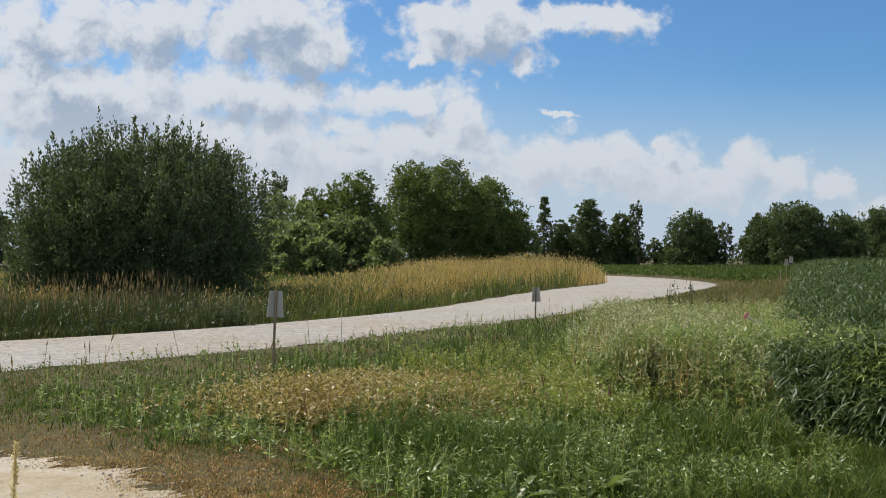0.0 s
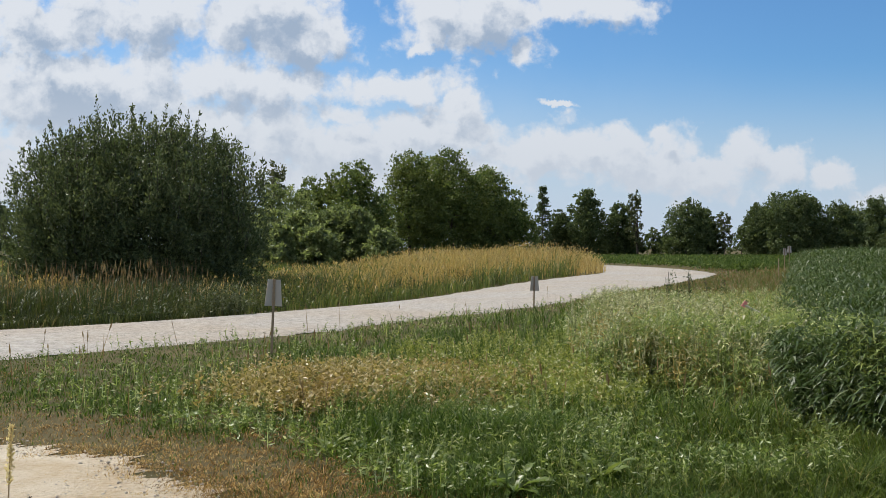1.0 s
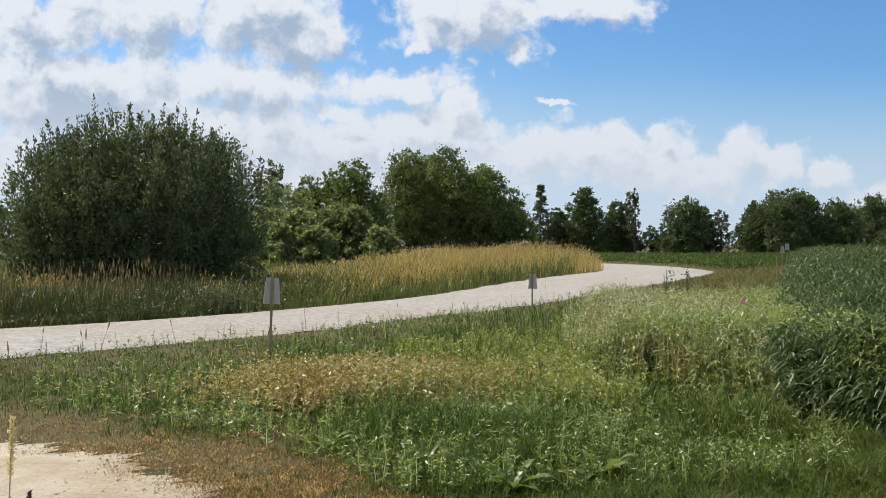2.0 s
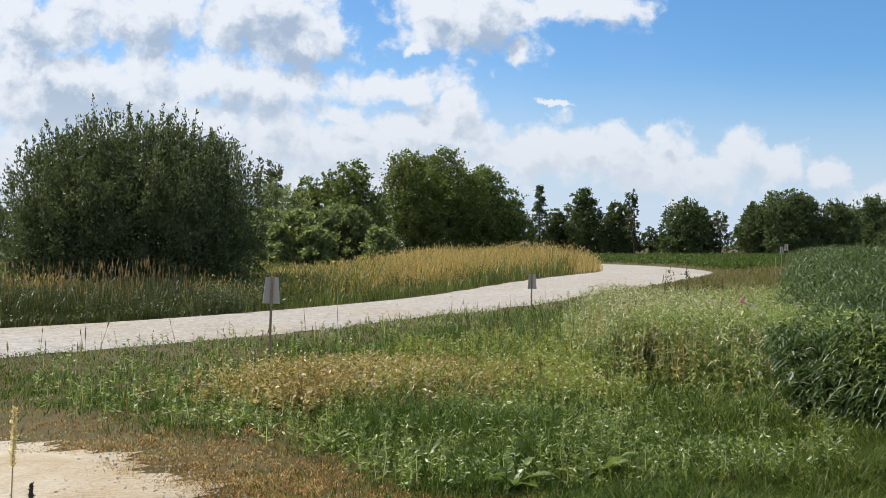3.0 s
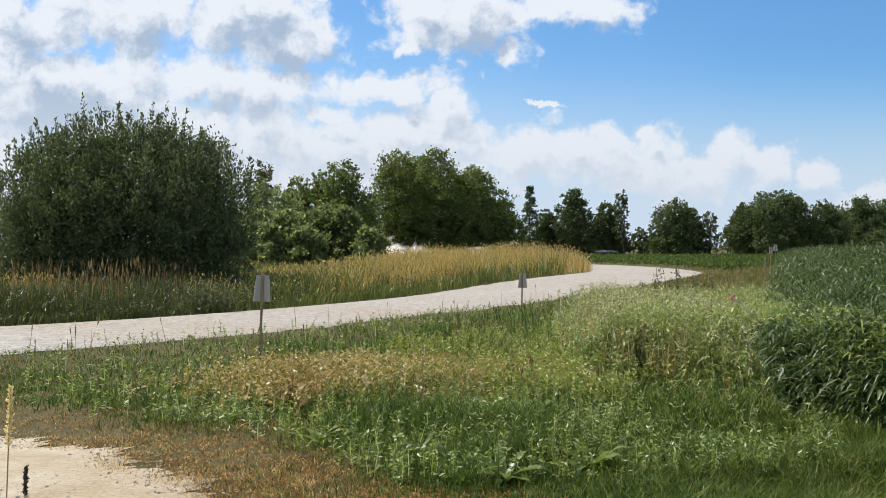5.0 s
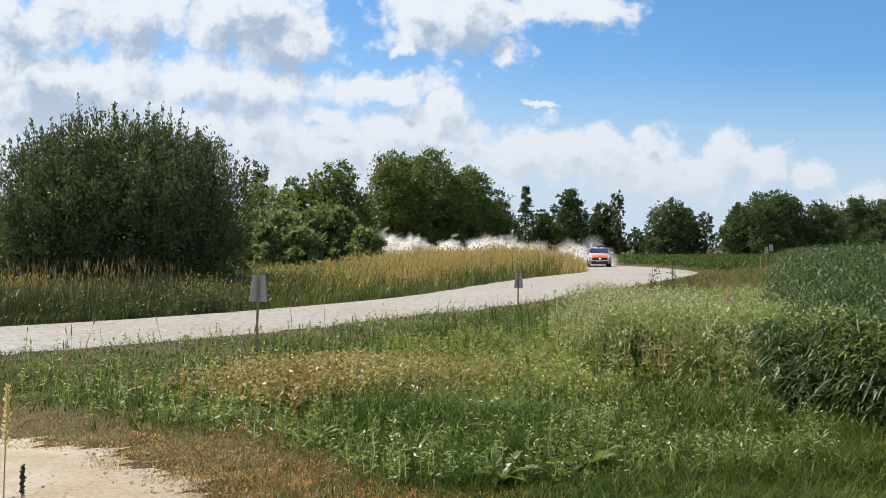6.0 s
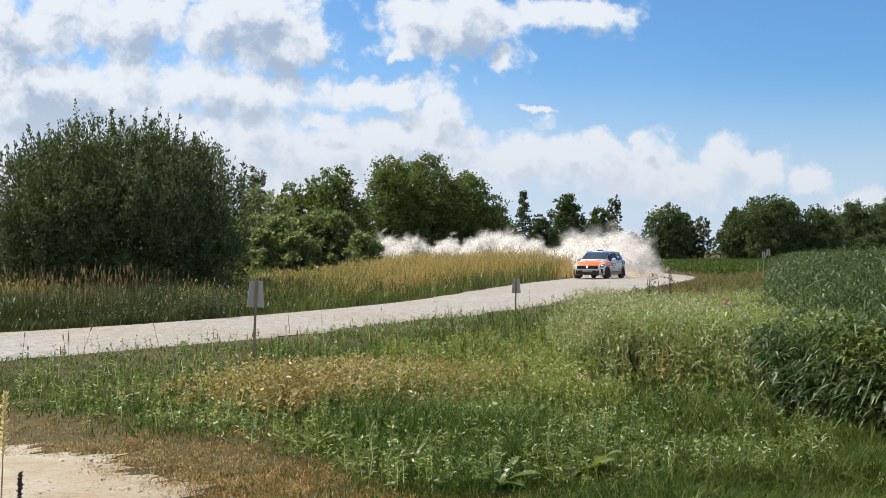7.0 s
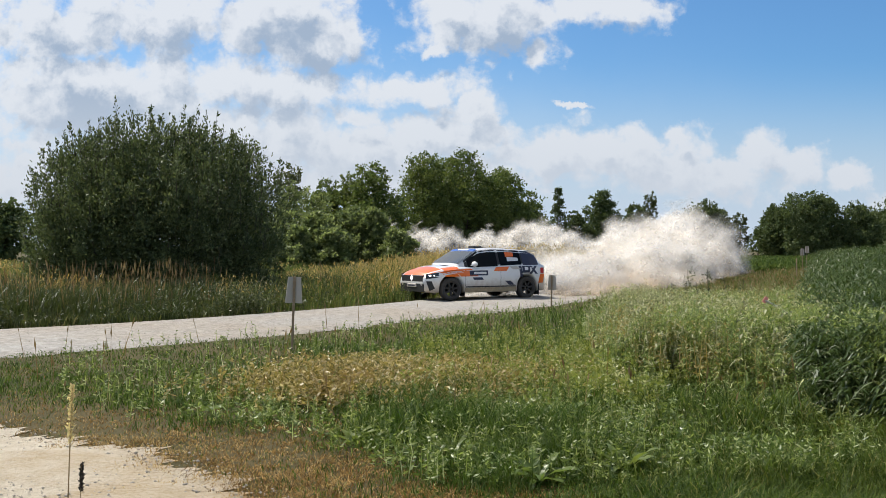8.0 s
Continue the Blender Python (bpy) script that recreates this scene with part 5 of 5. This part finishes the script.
def make_wheel(car, x, y):
    hub = part("wheel", mesh_from_arrays("wheel", *tube([(-0.04, 0, 0), (0.04, 0, 0)], [0.07, 0.07], 12), M_RIM), None, car)
    hub.location = (x, y, WHEEL_R)
    bm = bmesh.new()
    prof = [(-0.10, 0.20), (-0.11, 0.28), (-0.085, 0.31), (0, 0.315), (0.085, 0.31), (0.11, 0.28), (0.10, 0.20)]
    k = 36
    rings = [[bm.verts.new((px, math.cos(a / k * 2 * math.pi) * pr, math.sin(a / k * 2 * math.pi) * pr)) for a in range(k)] for px, pr in prof]
    for a, b in zip(rings, rings[1:] + rings[:1]):
        for i in range(k):
            bm.faces.new((a[i], a[(i + 1) % k], b[(i + 1) % k], b[i]))
    part("tyre", bm, M_TYRE, hub, "black rubber tyre grey with dust", True)
    bm = bmesh.new()
    out = -1 if x < 0 else 1
    for i in range(7):
        box_mesh(bm, out * 0.05, out * 0.085, -0.024, 0.024, 0.03, 0.2, Matrix.Rotation(i / 7 * 2 * math.pi, 4, "X"))
    k = 28
    rim = [[bm.verts.new((px, math.cos(a / k * 2 * math.pi) * pr, math.sin(a / k * 2 * math.pi) * pr)) for a in range(k)] for px, pr in ((-0.1, 0.205), (-0.1, 0.19), (0.1, 0.19), (0.1, 0.205))]
    for a, b in zip(rim, rim[1:] + rim[:1]):
        for i in range(k):
            bm.faces.new((a[i], a[(i + 1) % k], b[(i + 1) % k], b[i]))
    part("rim", bm, M_RIM, hub, "dark grey seven-spoke rim")
    return hub


def make_car():
    car = tagged(new("rally_car"), "white and orange rally hatchback driving on the gravel road", "car")
    ys = sorted(set([round(v, 3) for v in np.arange(-1.98, 2.05, 0.06)] + [round(s * WHEEL_Y + k * 0.0962, 3) for s in (1, -1) for k in (-4, -3.8, -3, -2, -1, 0, 1, 2, 3, 3.8, 4)]))
    part("body", loft([car_side(y) for y in ys], ys), M_WHITE, car, "white painted body dusty at the sills", True)
    cy = [round(v, 3) for v in np.arange(-1.95, 1.04, 0.07)]
    bm = loft([cab_side(y) for y in cy], cy)
    part("cabin", bm, M_WHITE, car, "white roof and pillars", True)
    for side in (-1, 1):
        cab_decal(car, "window_surround", M_BLACK, 0.80, -1.82, -0.02, 0.025, side=side, label="black pillars and window frames", lift=0.004)
        cab_decal(car, "side_window", M_GLASS, 0.70, -0.30, 0.01, 0.05, side=side, label="dark front side window", lift=0.009)
        cab_decal(car, "side_window", M_GLASS, -0.38, -1.15, 0.02, 0.05, side=side, label="dark rear side window", lift=0.009)
        cab_decal(car, "quarter_panel", M_NAVY, -1.20, -1.80, 0.0, 0.03, side=side, label="black film on the rear pillar", lift=0.009)
        cab_decal(car, "window_sticker", M_ORANGE, -0.62, -0.92, 0.26, 0.10, side, "orange sticker on the rear window", 0.012)
        cab_decal(car, "window_sticker", M_WHITE, -0.66, -1.06, 0.13, 0.24, side, "white sticker on the rear window", 0.013)
        side_decal(car, "orange_flash", M_ORANGE, 0.55, 1.62, 0.66, 0.90, side, 0.25, "orange sweep on the wing")
        side_decal(car, "orange_flash", M_ORANGE, -0.15, -0.60, 0.80, 0.93, side, -0.12, "orange flash on the rear door")
        side_decal(car, "door_plate", M_NAVY, 0.72, 0.10, 0.68, 0.82, side, 0.0, "black competition panel on the door")
        side_decal(car, "panel_writing", M_WHITE, 0.58, 0.16, 0.72, 0.78, side, 0.0, "pale line of small writing", 0.009)
        side_decal(car, "door_writing", M_NAVY, 0.60, 0.28, 0.56, 0.63, side, 0.05, "dark line of small writing")
        side_decal(car, "white_slash", M_BOARD, -0.70, -0.98, 0.84, 0.945, side, 0.16, "pale slanting bar by the emblem")
        side_decal(car, "dark_shape", M_NAVY, -1.00, -1.10, 0.62, 0.95, side, 0.05, "black stem of a large emblem")
        side_decal(car, "dark_shape", M_NAVY, -1.10, -1.38, 0.74, 0.955, side, 0.0, "black bowl of a large emblem")
        side_decal(car, "dark_shape", M_NAVY, -1.46, -1.56, 0.70, 0.96, side, 0.24, "black bar of a large emblem")
        side_decal(car, "dark_shape", M_NAVY, -1.46, -1.56, 0.70, 0.96, side, -0.24, "black bar of a large emblem", 0.008)
        side_decal(car, "emblem_eye", M_WHITE, -1.18, -1.30, 0.81, 0.90, side, 0, "white eye of a large emblem", 0.010)
        side_decal(car, "dark_flash", M_NAVY, -0.55, -0.75, 0.40, 0.52, side, 0.15, "small dark flash ahead of the rear wheel")
        side_decal(car, "sill_line", M_BLACK, 0.86, -0.86, 0.355, 0.385, side, 0, "black line above the sill")
        side_decal(car, "sill", M_SILL, 0.88, -0.88, 0.225, 0.348, side, 0, "brown dust-covered sill")
        side_decal(car, "door_seam", M_BLACK, -0.335, -0.345, 0.37, 0.93, side, 0, "thin dark door seam", 0.003)
        side_decal(car, "door_seam", M_BLACK, 0.865, 0.855, 0.40, 0.88, side, 0, "thin dark door seam", 0.003)
        side_decal(car, "orange_flash", M_ORANGE, -1.74, -1.94, 0.44, 0.70, side, -0.08, "orange corner of the rear bumper")
        side_decal(car, "white_wing_mark", M_WHITE, 0.95, 1.30, 0.775, 0.80, side, 0.1, "white pinstripe on the wing", 0.009)
        side_decal(car, "rear_lamp", M_RED, -1.80, -1.95, 0.72, 0.88, side, 0, "red rear lamp")
        # mirror
        bm = bmesh.new()
        bmesh.ops.create_icosphere(bm, subdivisions=3, radius=1.0, matrix=pose(side * 0.955, 0.60, 1.0) @ Matrix.Diagonal((0.12, 0.07, 0.075, 1)))
        box_mesh(bm, side * 0.80, side * 0.92, 0.58, 0.63, 0.945, 0.975)
        part("door_mirror", bm, M_WHITE, car, "white door mirror", True)
        # lamps: dark housing on the corner, glowing lens
        def corner(u, k, lift, lo, hi, s=side):
            y = 1.62 + (2.0 - 1.62) * u
            z = lo + (hi - lo) * k
            w = car_w(y) * float(np.interp(z, (0.3, 0.6, 0.85), (0.99, 0.99, 0.93)))
            return (s * (w + lift), y + lift, z)
        part("headlamp_housing", patch(lambda u, k: corner(u, k, 0.008, 0.60 + 0.04 * (1 - u), 0.73 + 0.05 * (1 - u)), span(0, 1), span(0, 1, 4)), M_BLACK, car, "black headlamp housing", True)
        part("headlamp_glass", patch(lambda u, k: corner(0.10 + 0.80 * u, 0.30 + 0.55 * k, 0.014, 0.60 + 0.04 * (1 - u), 0.73 + 0.05 * (1 - u)), span(0, 1), span(0, 1, 4)), M_SCREEN, car, "glossy grey headlamp glass", True)
        for u, rr in ((0.74, 0.045), (0.46, 0.026)):
            bm = bmesh.new()
            bmesh.ops.create_icosphere(bm, subdivisions=2, radius=1.0, matrix=Matrix.Translation(corner(u, 0.55, 0.004, 0.61, 0.75)) @ Matrix.Diagonal((rr, rr * 0.9, rr * 0.6, 1)))
            part("headlamp", bm, M_LAMP_AND_GLINT, car, "lit white headlamp", True)
        part("side_intake", patch(lambda u, k: corner(0.42 + 0.36 * u + 0.22 * k, k, 0.010, 0.27 + 0.07 * (1 - u), 0.54), span(0, 1), span(0, 1, 4)), M_BLACK, car, "black bumper intake", True)
        bm = bmesh.new()
        box_mesh(bm, side * 0.55, side * 0.60, 1.90, 2.068, 0.235, 0.475)
        for v in bm.verts:
            v.co.x += side * 0.55 * abs(v.co.z - 0.47) * (v.co.z < 0.4) - side * 0.10
            v.co.y -= 0.05 * (v.co.z < 0.4)
        part("intake_fin", bm, M_WHITE, car, "white fin beside the intake")
        for wy in (WHEEL_Y, -WHEEL_Y):
            bm = bmesh.new()
            box_mesh(bm, side * 0.64, side * 0.87, wy - 0.42, wy - 0.405, 0.10, 0.42)
            part("mud_flap", bm, M_BLACK, car, "black rubber mud flap")
    bm = bmesh.new()
    box_mesh(bm, -0.60, 0.60, -1.85, 1.88, 0.235, 0.62)
    part("underbody", bm, M_BLACK, car, "black underbody and wheel housings")
    # bonnet film, vents, screen
    part("bonnet_film", patch(lambda y, k: (k * car_w(y) * 0.93, y, hood_z(y, k * car_w(y) * 0.93) + 0.005), span(1.55, 2.03, 10), span(-1, 1, 15)), M_ORANGE, car, "orange front of the bonnet", True)
    for side in (-1, 1):
        part("bonnet_film", patch(lambda y, k, s=side: (s * (0.50 + 0.36 * k) * car_w(y) / 0.88, y, hood_z(y, (0.50 + 0.36 * k) * car_w(y) / 0.88) + 0.006), span(1.05, 1.52, 8), span(0.35, 1, 5)), M_ORANGE, car, "orange edge of the bonnet", True)
        part("bonnet_vent", patch(lambda y, x, s=side: (s * x, y, hood_z(y, x) + 0.006), span(1.12, 1.30, 4), span(0.26, 0.44, 4)), M_BLACK, car, "black bonnet vent", True)
    part("windscreen", patch(lambda y, k: (k * (cab_top(y) - 0.035), y, roof_z(y) + 0.016 + 0.008 * (1 - k * k)), span(0.98, 0.42, 8), span(-1, 1, 13)), M_SCREEN, car, "tinted windscreen", True)
    part("sun_strip", patch(lambda y, k: (k * (cab_top(y) - 0.04), y, roof_z(y) + 0.016 + 0.008 * (1 - k * k)), span(0.415, 0.28, 4), span(-1, 1, 13)), M_BLUE, car, "blue sun strip across the windscreen", True)
    part("strip_writing", patch(lambda y, k: (k * 0.28, y, roof_z(y) + 0.029), span(0.38, 0.32, 3), span(-1, 1, 5)), M_WHITE, car, "white line of small writing", True)
    bm = bmesh.new()
    box_mesh(bm, -0.16, 0.16, -0.25, 0.08, 1.435, 1.50)
    for v in bm.verts:
        if v.co.z > 1.48:
            v.co.x *= 0.8
            v.co.y = v.co.y * 0.8 + 0.02
    part("roof_vent", bm, M_BLACK, car, "black roof air scoop")
    bm = bmesh.new()
    box_mesh(bm, -0.56, 0.56, -1.80, -1.42, 1.345, 1.375)
    part("rear_spoiler", bm, M_WHITE, car, "white rear spoiler")
    # nose
    for nm, mat, x0, z0, z1, out, lab in (("grille", M_BLACK, 0.56, 0.525, 0.70, 2.060, "black grille"), ("lower_intake", M_BLACK, 0.62, 0.24, 0.455, 2.054, "black lower intake"), ("plate", M_BOARD, 0.25, 0.37, 0.47, 2.075, "white plate with a dark bar")):
        bm = bmesh.new()
        box_mesh(bm, -x0, x0, out - 0.09, out, z0, z1)
        bmesh.ops.bevel(bm, geom=bm.edges[:], offset=0.012, segments=1, affect="EDGES")
        part(nm, bm, mat, car, lab)
    bm = bmesh.new()
    box_mesh(bm, -0.20, 0.20, 2.07, 2.078, 0.405, 0.435)
    part("plate_bar", bm, M_NAVY, car, "dark bar on the plate")
    bm = bmesh.new()
    box_mesh(bm, -0.62, 0.62, 1.9, 2.066, 0.475, 0.525)
    part("bumper_bar", bm, M_WHITE, car, "white bumper bar")
    bm = bmesh.new()
    box_mesh(bm, -0.055, 0.055, 2.05, 2.072, -0.055, 0.055, Matrix.Translation((0, 0, 0.625)) @ Matrix.Diagonal((0.8, 1, 1, 1)) @ Matrix.Translation((0, 2.05, 0)) @ Matrix.Rotation(radians(45), 4, "Y") @ Matrix.Translation((0, -2.05, 0)))
    # the badge is no lamp: its bright glint is made by emission
    part("nose_badge", bm, M_LAMP_AND_GLINT, car, "diamond badge on the grille, glowing in place of a glint")
    wheels = [make_wheel(car, sx * WHEEL_X, sy * WHEEL_Y) for sy in (1, -1) for sx in (-1, 1)]
    return car, wheels


rally_car, car_wheels = make_car()


# ---- dust ----
def dust_material(name, a, b, thick):
    """Dust in suspension: lit from both sides, thinning out towards the rim of each flake."""
    m, n, l = material(name)
    co = n.new("ShaderNodeTexCoord")
    col = ramp(n, l, noise_node(n, l, 1.5, 5, 0.6, co.outputs["Object"]), [(0.3, a), (0.7, b)])
    d, t, clear = n.new("ShaderNodeBsdfDiffuse"), n.new("ShaderNodeBsdfTranslucent"), n.new("ShaderNodeBsdfTransparent")
    l.new(col, d.inputs["Color"])
    l.new(col, t.inputs["Color"])
    s = n.new("ShaderNodeMixShader")
    s.inputs[0].default_value = 0.5
    l.new(d.outputs[0], s.inputs[1])
    l.new(t.outputs[0], s.inputs[2])
    at = n.new("ShaderNodeAttribute")
    at.attribute_name = "thickness"
    k = n.new("ShaderNodeMath")
    k.operation = "MULTIPLY"
    l.new(at.outputs["Fac"], k.inputs[0])
    k.inputs[1].default_value = thick
    mixer = n.new("ShaderNodeMixShader")
    l.new(k.outputs[0], mixer.inputs[0])
    l.new(clear.outputs[0], mixer.inputs[1])
    l.new(s.outputs[0], mixer.inputs[2])
    o = n.new("ShaderNodeOutputMaterial")
    l.new(mixer.outputs[0], o.inputs[0])
    return m


M_DUST = dust_material("pale_dust", (0.90, 0.865, 0.81), (0.94, 0.915, 0.875), 0.34)
M_BEIGE = dust_material("beige_dust", (0.85, 0.79, 0.70), (0.91, 0.86, 0.79), 0.34)
M_TAN = dust_material("sandy_dust", (0.72, 0.59, 0.43), (0.84, 0.73, 0.59), 0.36)
scene.cycles.transparent_max_bounces = 96


def puff_mesh(seed, mat, flakes, core=0.62):
    """A billow of dust of radius about 1: a lumpy core in a shell of soft flakes."""
    bm = bmesh.new()
    bmesh.ops.create_icosphere(bm, subdivisions=2, radius=1.0)
    v = np.array([p.co for p in bm.verts])
    f = np.array([[q.index for q in p.verts] for p in bm.faces])
    bm.free()

    def swell(u):
        return np.array([0.80 + 0.55 * max(-0.5, noise.fractal(Vector(p) * 1.4 + Vector((seed * 7.3, 0, 0)), 0.8, 2.1, 4)) for p in u])

    core_v = v * (swell(v) * core)[:, None]
    u = unit(rng.normal(0, 1, (flakes, 3)))
    p = u * (swell(u) * np.clip(rng.normal(0.80, 0.17, flakes), 0.5, 1.08))[:, None]
    face = unit(u + rng.normal(0, 1.1, (flakes, 3)))
    a = unit(np.cross(face, rng.normal(0, 1, (flakes, 3))))
    b = np.cross(face, a)
    size = rng.uniform(0.20, 0.42, flakes)
    sides = 8
    turns = [(a * math.cos(k * 2 * math.pi / sides) + b * math.sin(k * 2 * math.pi / sides)) * (size * rng.uniform(0.8, 1.15, flakes))[:, None] for k in range(sides)]
    fv = np.stack([p] + [p + q * 0.5 for q in turns] + [p + q for q in turns], 1).reshape(-1, 3)
    per = 1 + 2 * sides
    o = (np.arange(flakes) * per)[:, None]
    ft = np.concatenate([o + np.array([[0, 1 + k, 1 + (k + 1) % sides]]) for k in range(sides)])
    fq = np.concatenate([o + np.array([[1 + k, 1 + sides + k, 1 + sides + (k + 1) % sides, 1 + (k + 1) % sides]]) for k in range(sides)])
    me = mesh_from_arrays("dust_puff", *joined([(core_v, f, None), (fv, ft, fq)]), mat, True)
    at = me.attributes.new("thickness", "FLOAT", "POINT")
    at.data.foreach_set("value", np.concatenate([np.full(len(core_v), 1.5), np.tile([1.0] + [0.42] * sides + [0.0] * sides, flakes)]).astype(np.float32))
    out = unit(unit(np.concatenate([core_v, np.repeat(p, per, axis=0)]) + 1e-6) * 0.40 + np.array([0, 0, 0.85]))
    me.normals_split_custom_set_from_vertices(out.tolist())
    return me


CAR_ROWS = [(0.0, -118.0, 119.5, 264), (2.0, -67.5, 116.0, 264), (4.0, -17.0, 108.6, 248), (4.4, -6.6, 104.2, 237), (4.8, 1.5, 99.0, 223), (5.2, 7.2, 92.8, 212), (5.5, 10.4, 87.4, 200),
            (5.8, 12.3, 81.2, 185), (6.0, 12.6, 77.0, 174), (6.5, 11.5, 66.6, 168), (7.0, 9.05, 54.0, 152.5), (7.4, 5.95, 43.4, 143.4), (7.5, 5.15, 40.9, 140.5), (7.7, 3.26, 35.6, 134.7), (8.0, 0.28, 29.6, 123.5)]


def car_at(t):
    c = np.array(CAR_ROWS)
    return [float(np.interp(t, c[:, 0], c[:, k])) for k in (1, 2, 3)]


def crest(x, y):
    return 0.08 * math.exp(-((x - 8) / 9) ** 2 - ((y - 48) / 11) ** 2)


dust_cloud = tagged(new("dust_cloud"), "billowing pale dust trail behind the rally car", "dust")
PUFF_MESHES = [puff_mesh(i, M_DUST, 560) for i in range(6)]
BEIGE_MESHES = [puff_mesh(10 + i, M_BEIGE, 540) for i in range(3)]
TAN_MESHES = [puff_mesh(20 + i, M_TAN, 280, 0.3) for i in range(3)]
DUST = []      # object, start, place, radius, drift
for k in range(70):
    t0 = 4.1 + k * 0.055
    cx, cy, yaw = car_at(t0)
    yaw = radians(yaw)
    cx, cy = cx + math.sin(yaw) * 2.2, cy - math.cos(yaw) * 2.2
    r = float(rng.uniform(1.3, 2.2)) * (1 + 0.22 * (t0 > 5.7))
    out = float(smoothstep(5.5, 6.3, np.array([t0]))[0])
    beige = t0 > 6.0 and k % 2 == 0
    ob = part("dust_puff", BEIGE_MESHES[k % 3] if beige else PUFF_MESHES[k % 6], None, dust_cloud)
    ob.scale = (r, r, r * float(rng.uniform(0.8, 1.05)))
    DUST.append((ob, t0, (cx + float(rng.normal(0, 0.7)), cy + float(rng.normal(0, 0.7))), r, (2.2 * out * float(rng.uniform(0.3, 1.3)), -0.6 * out), float(rng.uniform(0, 360)), float(rng.uniform(0.7, 1.15)) * (1 + 0.25 * out) * (0.75 if beige else 1.0)))
for k in range(56):
    t0 = 6.2 + k * 0.031
    cx, cy, yaw = car_at(t0)
    yaw = radians(yaw)
    cx, cy = cx + math.sin(yaw) * 2.3, cy - math.cos(yaw) * 2.3
    r = float(rng.uniform(0.6, 1.25))
    ob = part("dust_puff", TAN_MESHES[k % 3], None, dust_cloud, "sandy dust close to the road")
    ob.scale = (r * 1.5, r * 1.5, r * 0.7)
    DUST.append((ob, t0, (cx + float(rng.normal(0, 0.5)) + 0.6, cy - 1.7 + float(rng.normal(0, 0.4))), r * 0.7, (1.0, -0.3), float(rng.uniform(0, 360)), 0.55))


# a thin wisp of dust beyond the low crop, from where the road comes past the far trees
far_dust = tagged(new("far_dust"), "thin pale wisp of dust before far trees", "dust")
FAR_DUST = []
for k in range(3):
    ob = part("dust_puff", PUFF_MESHES[k], None, far_dust)
    ob.scale = (1.0, 0.6, 0.32)
    FAR_DUST.append((ob, 2.1 + 0.4 * k, 26.6 + 1.0 * k, 166.0 + 0.4 * k))


# ---- what moves ----
def motions():
    walk(rally_car, [(t, pose(x, y, crest(x, y) + 0.015, 0, 0, a)) for t, x, y, a in CAR_ROWS])
    for i, w in enumerate(car_wheels):
        steer = -7 if i < 2 else 0
        walk(w, [(k * 0.1, Matrix.Translation(w.location) @ Matrix.Rotation(radians(steer if k > 60 else 0), 4, "Z") @ Matrix.Rotation(radians(-80 * k), 4, "X")) for k in range(81)])
    for ob, t0, (x, y), r, (vx, vy), turn, lift in DUST:
        rows = [(0.0, -r * 1.5 - 0.4, 0.0)]
        for dt, z in ((-0.06, -1.5 * r - 0.4), (0.10, -0.45 * r), (0.35, -0.10 * r), (0.9, 0.22 * r * lift), (2.0, 0.65 * r * lift), (3.9, 1.1 * r * lift)):
            if t0 + dt < 7.97:
                rows.append((t0 + dt, z, max(0.0, dt)))
        z_end = float(np.interp(8.0 - t0, (-0.06, 0.10, 0.35, 0.9, 2.0, 3.9), (-1.5 * r - 0.4, -0.45 * r, -0.10 * r, 0.22 * r * lift, 0.65 * r * lift, 1.1 * r * lift)))
        rows.append((8.0, z_end, max(0.0, 8.0 - t0)))
        walk(ob, [(t, pose(x + vx * a, y + vy * a, z, 0, 0, turn + 9 * a)) for t, z, a in rows])

    for ob, t0, x, y in FAR_DUST:
        walk(ob, [(0.0, pose(x, y, -2.0)), (t0, pose(x, y, -2.0)), (t0 + 0.8, pose(x + 0.1, y, 0.0)), (4.7, pose(x + 0.4, y, 0.75)), (6.2, pose(x + 0.7, y, 0.5)), (8.0, pose(x + 1.0, y, 0.3))])


motions()
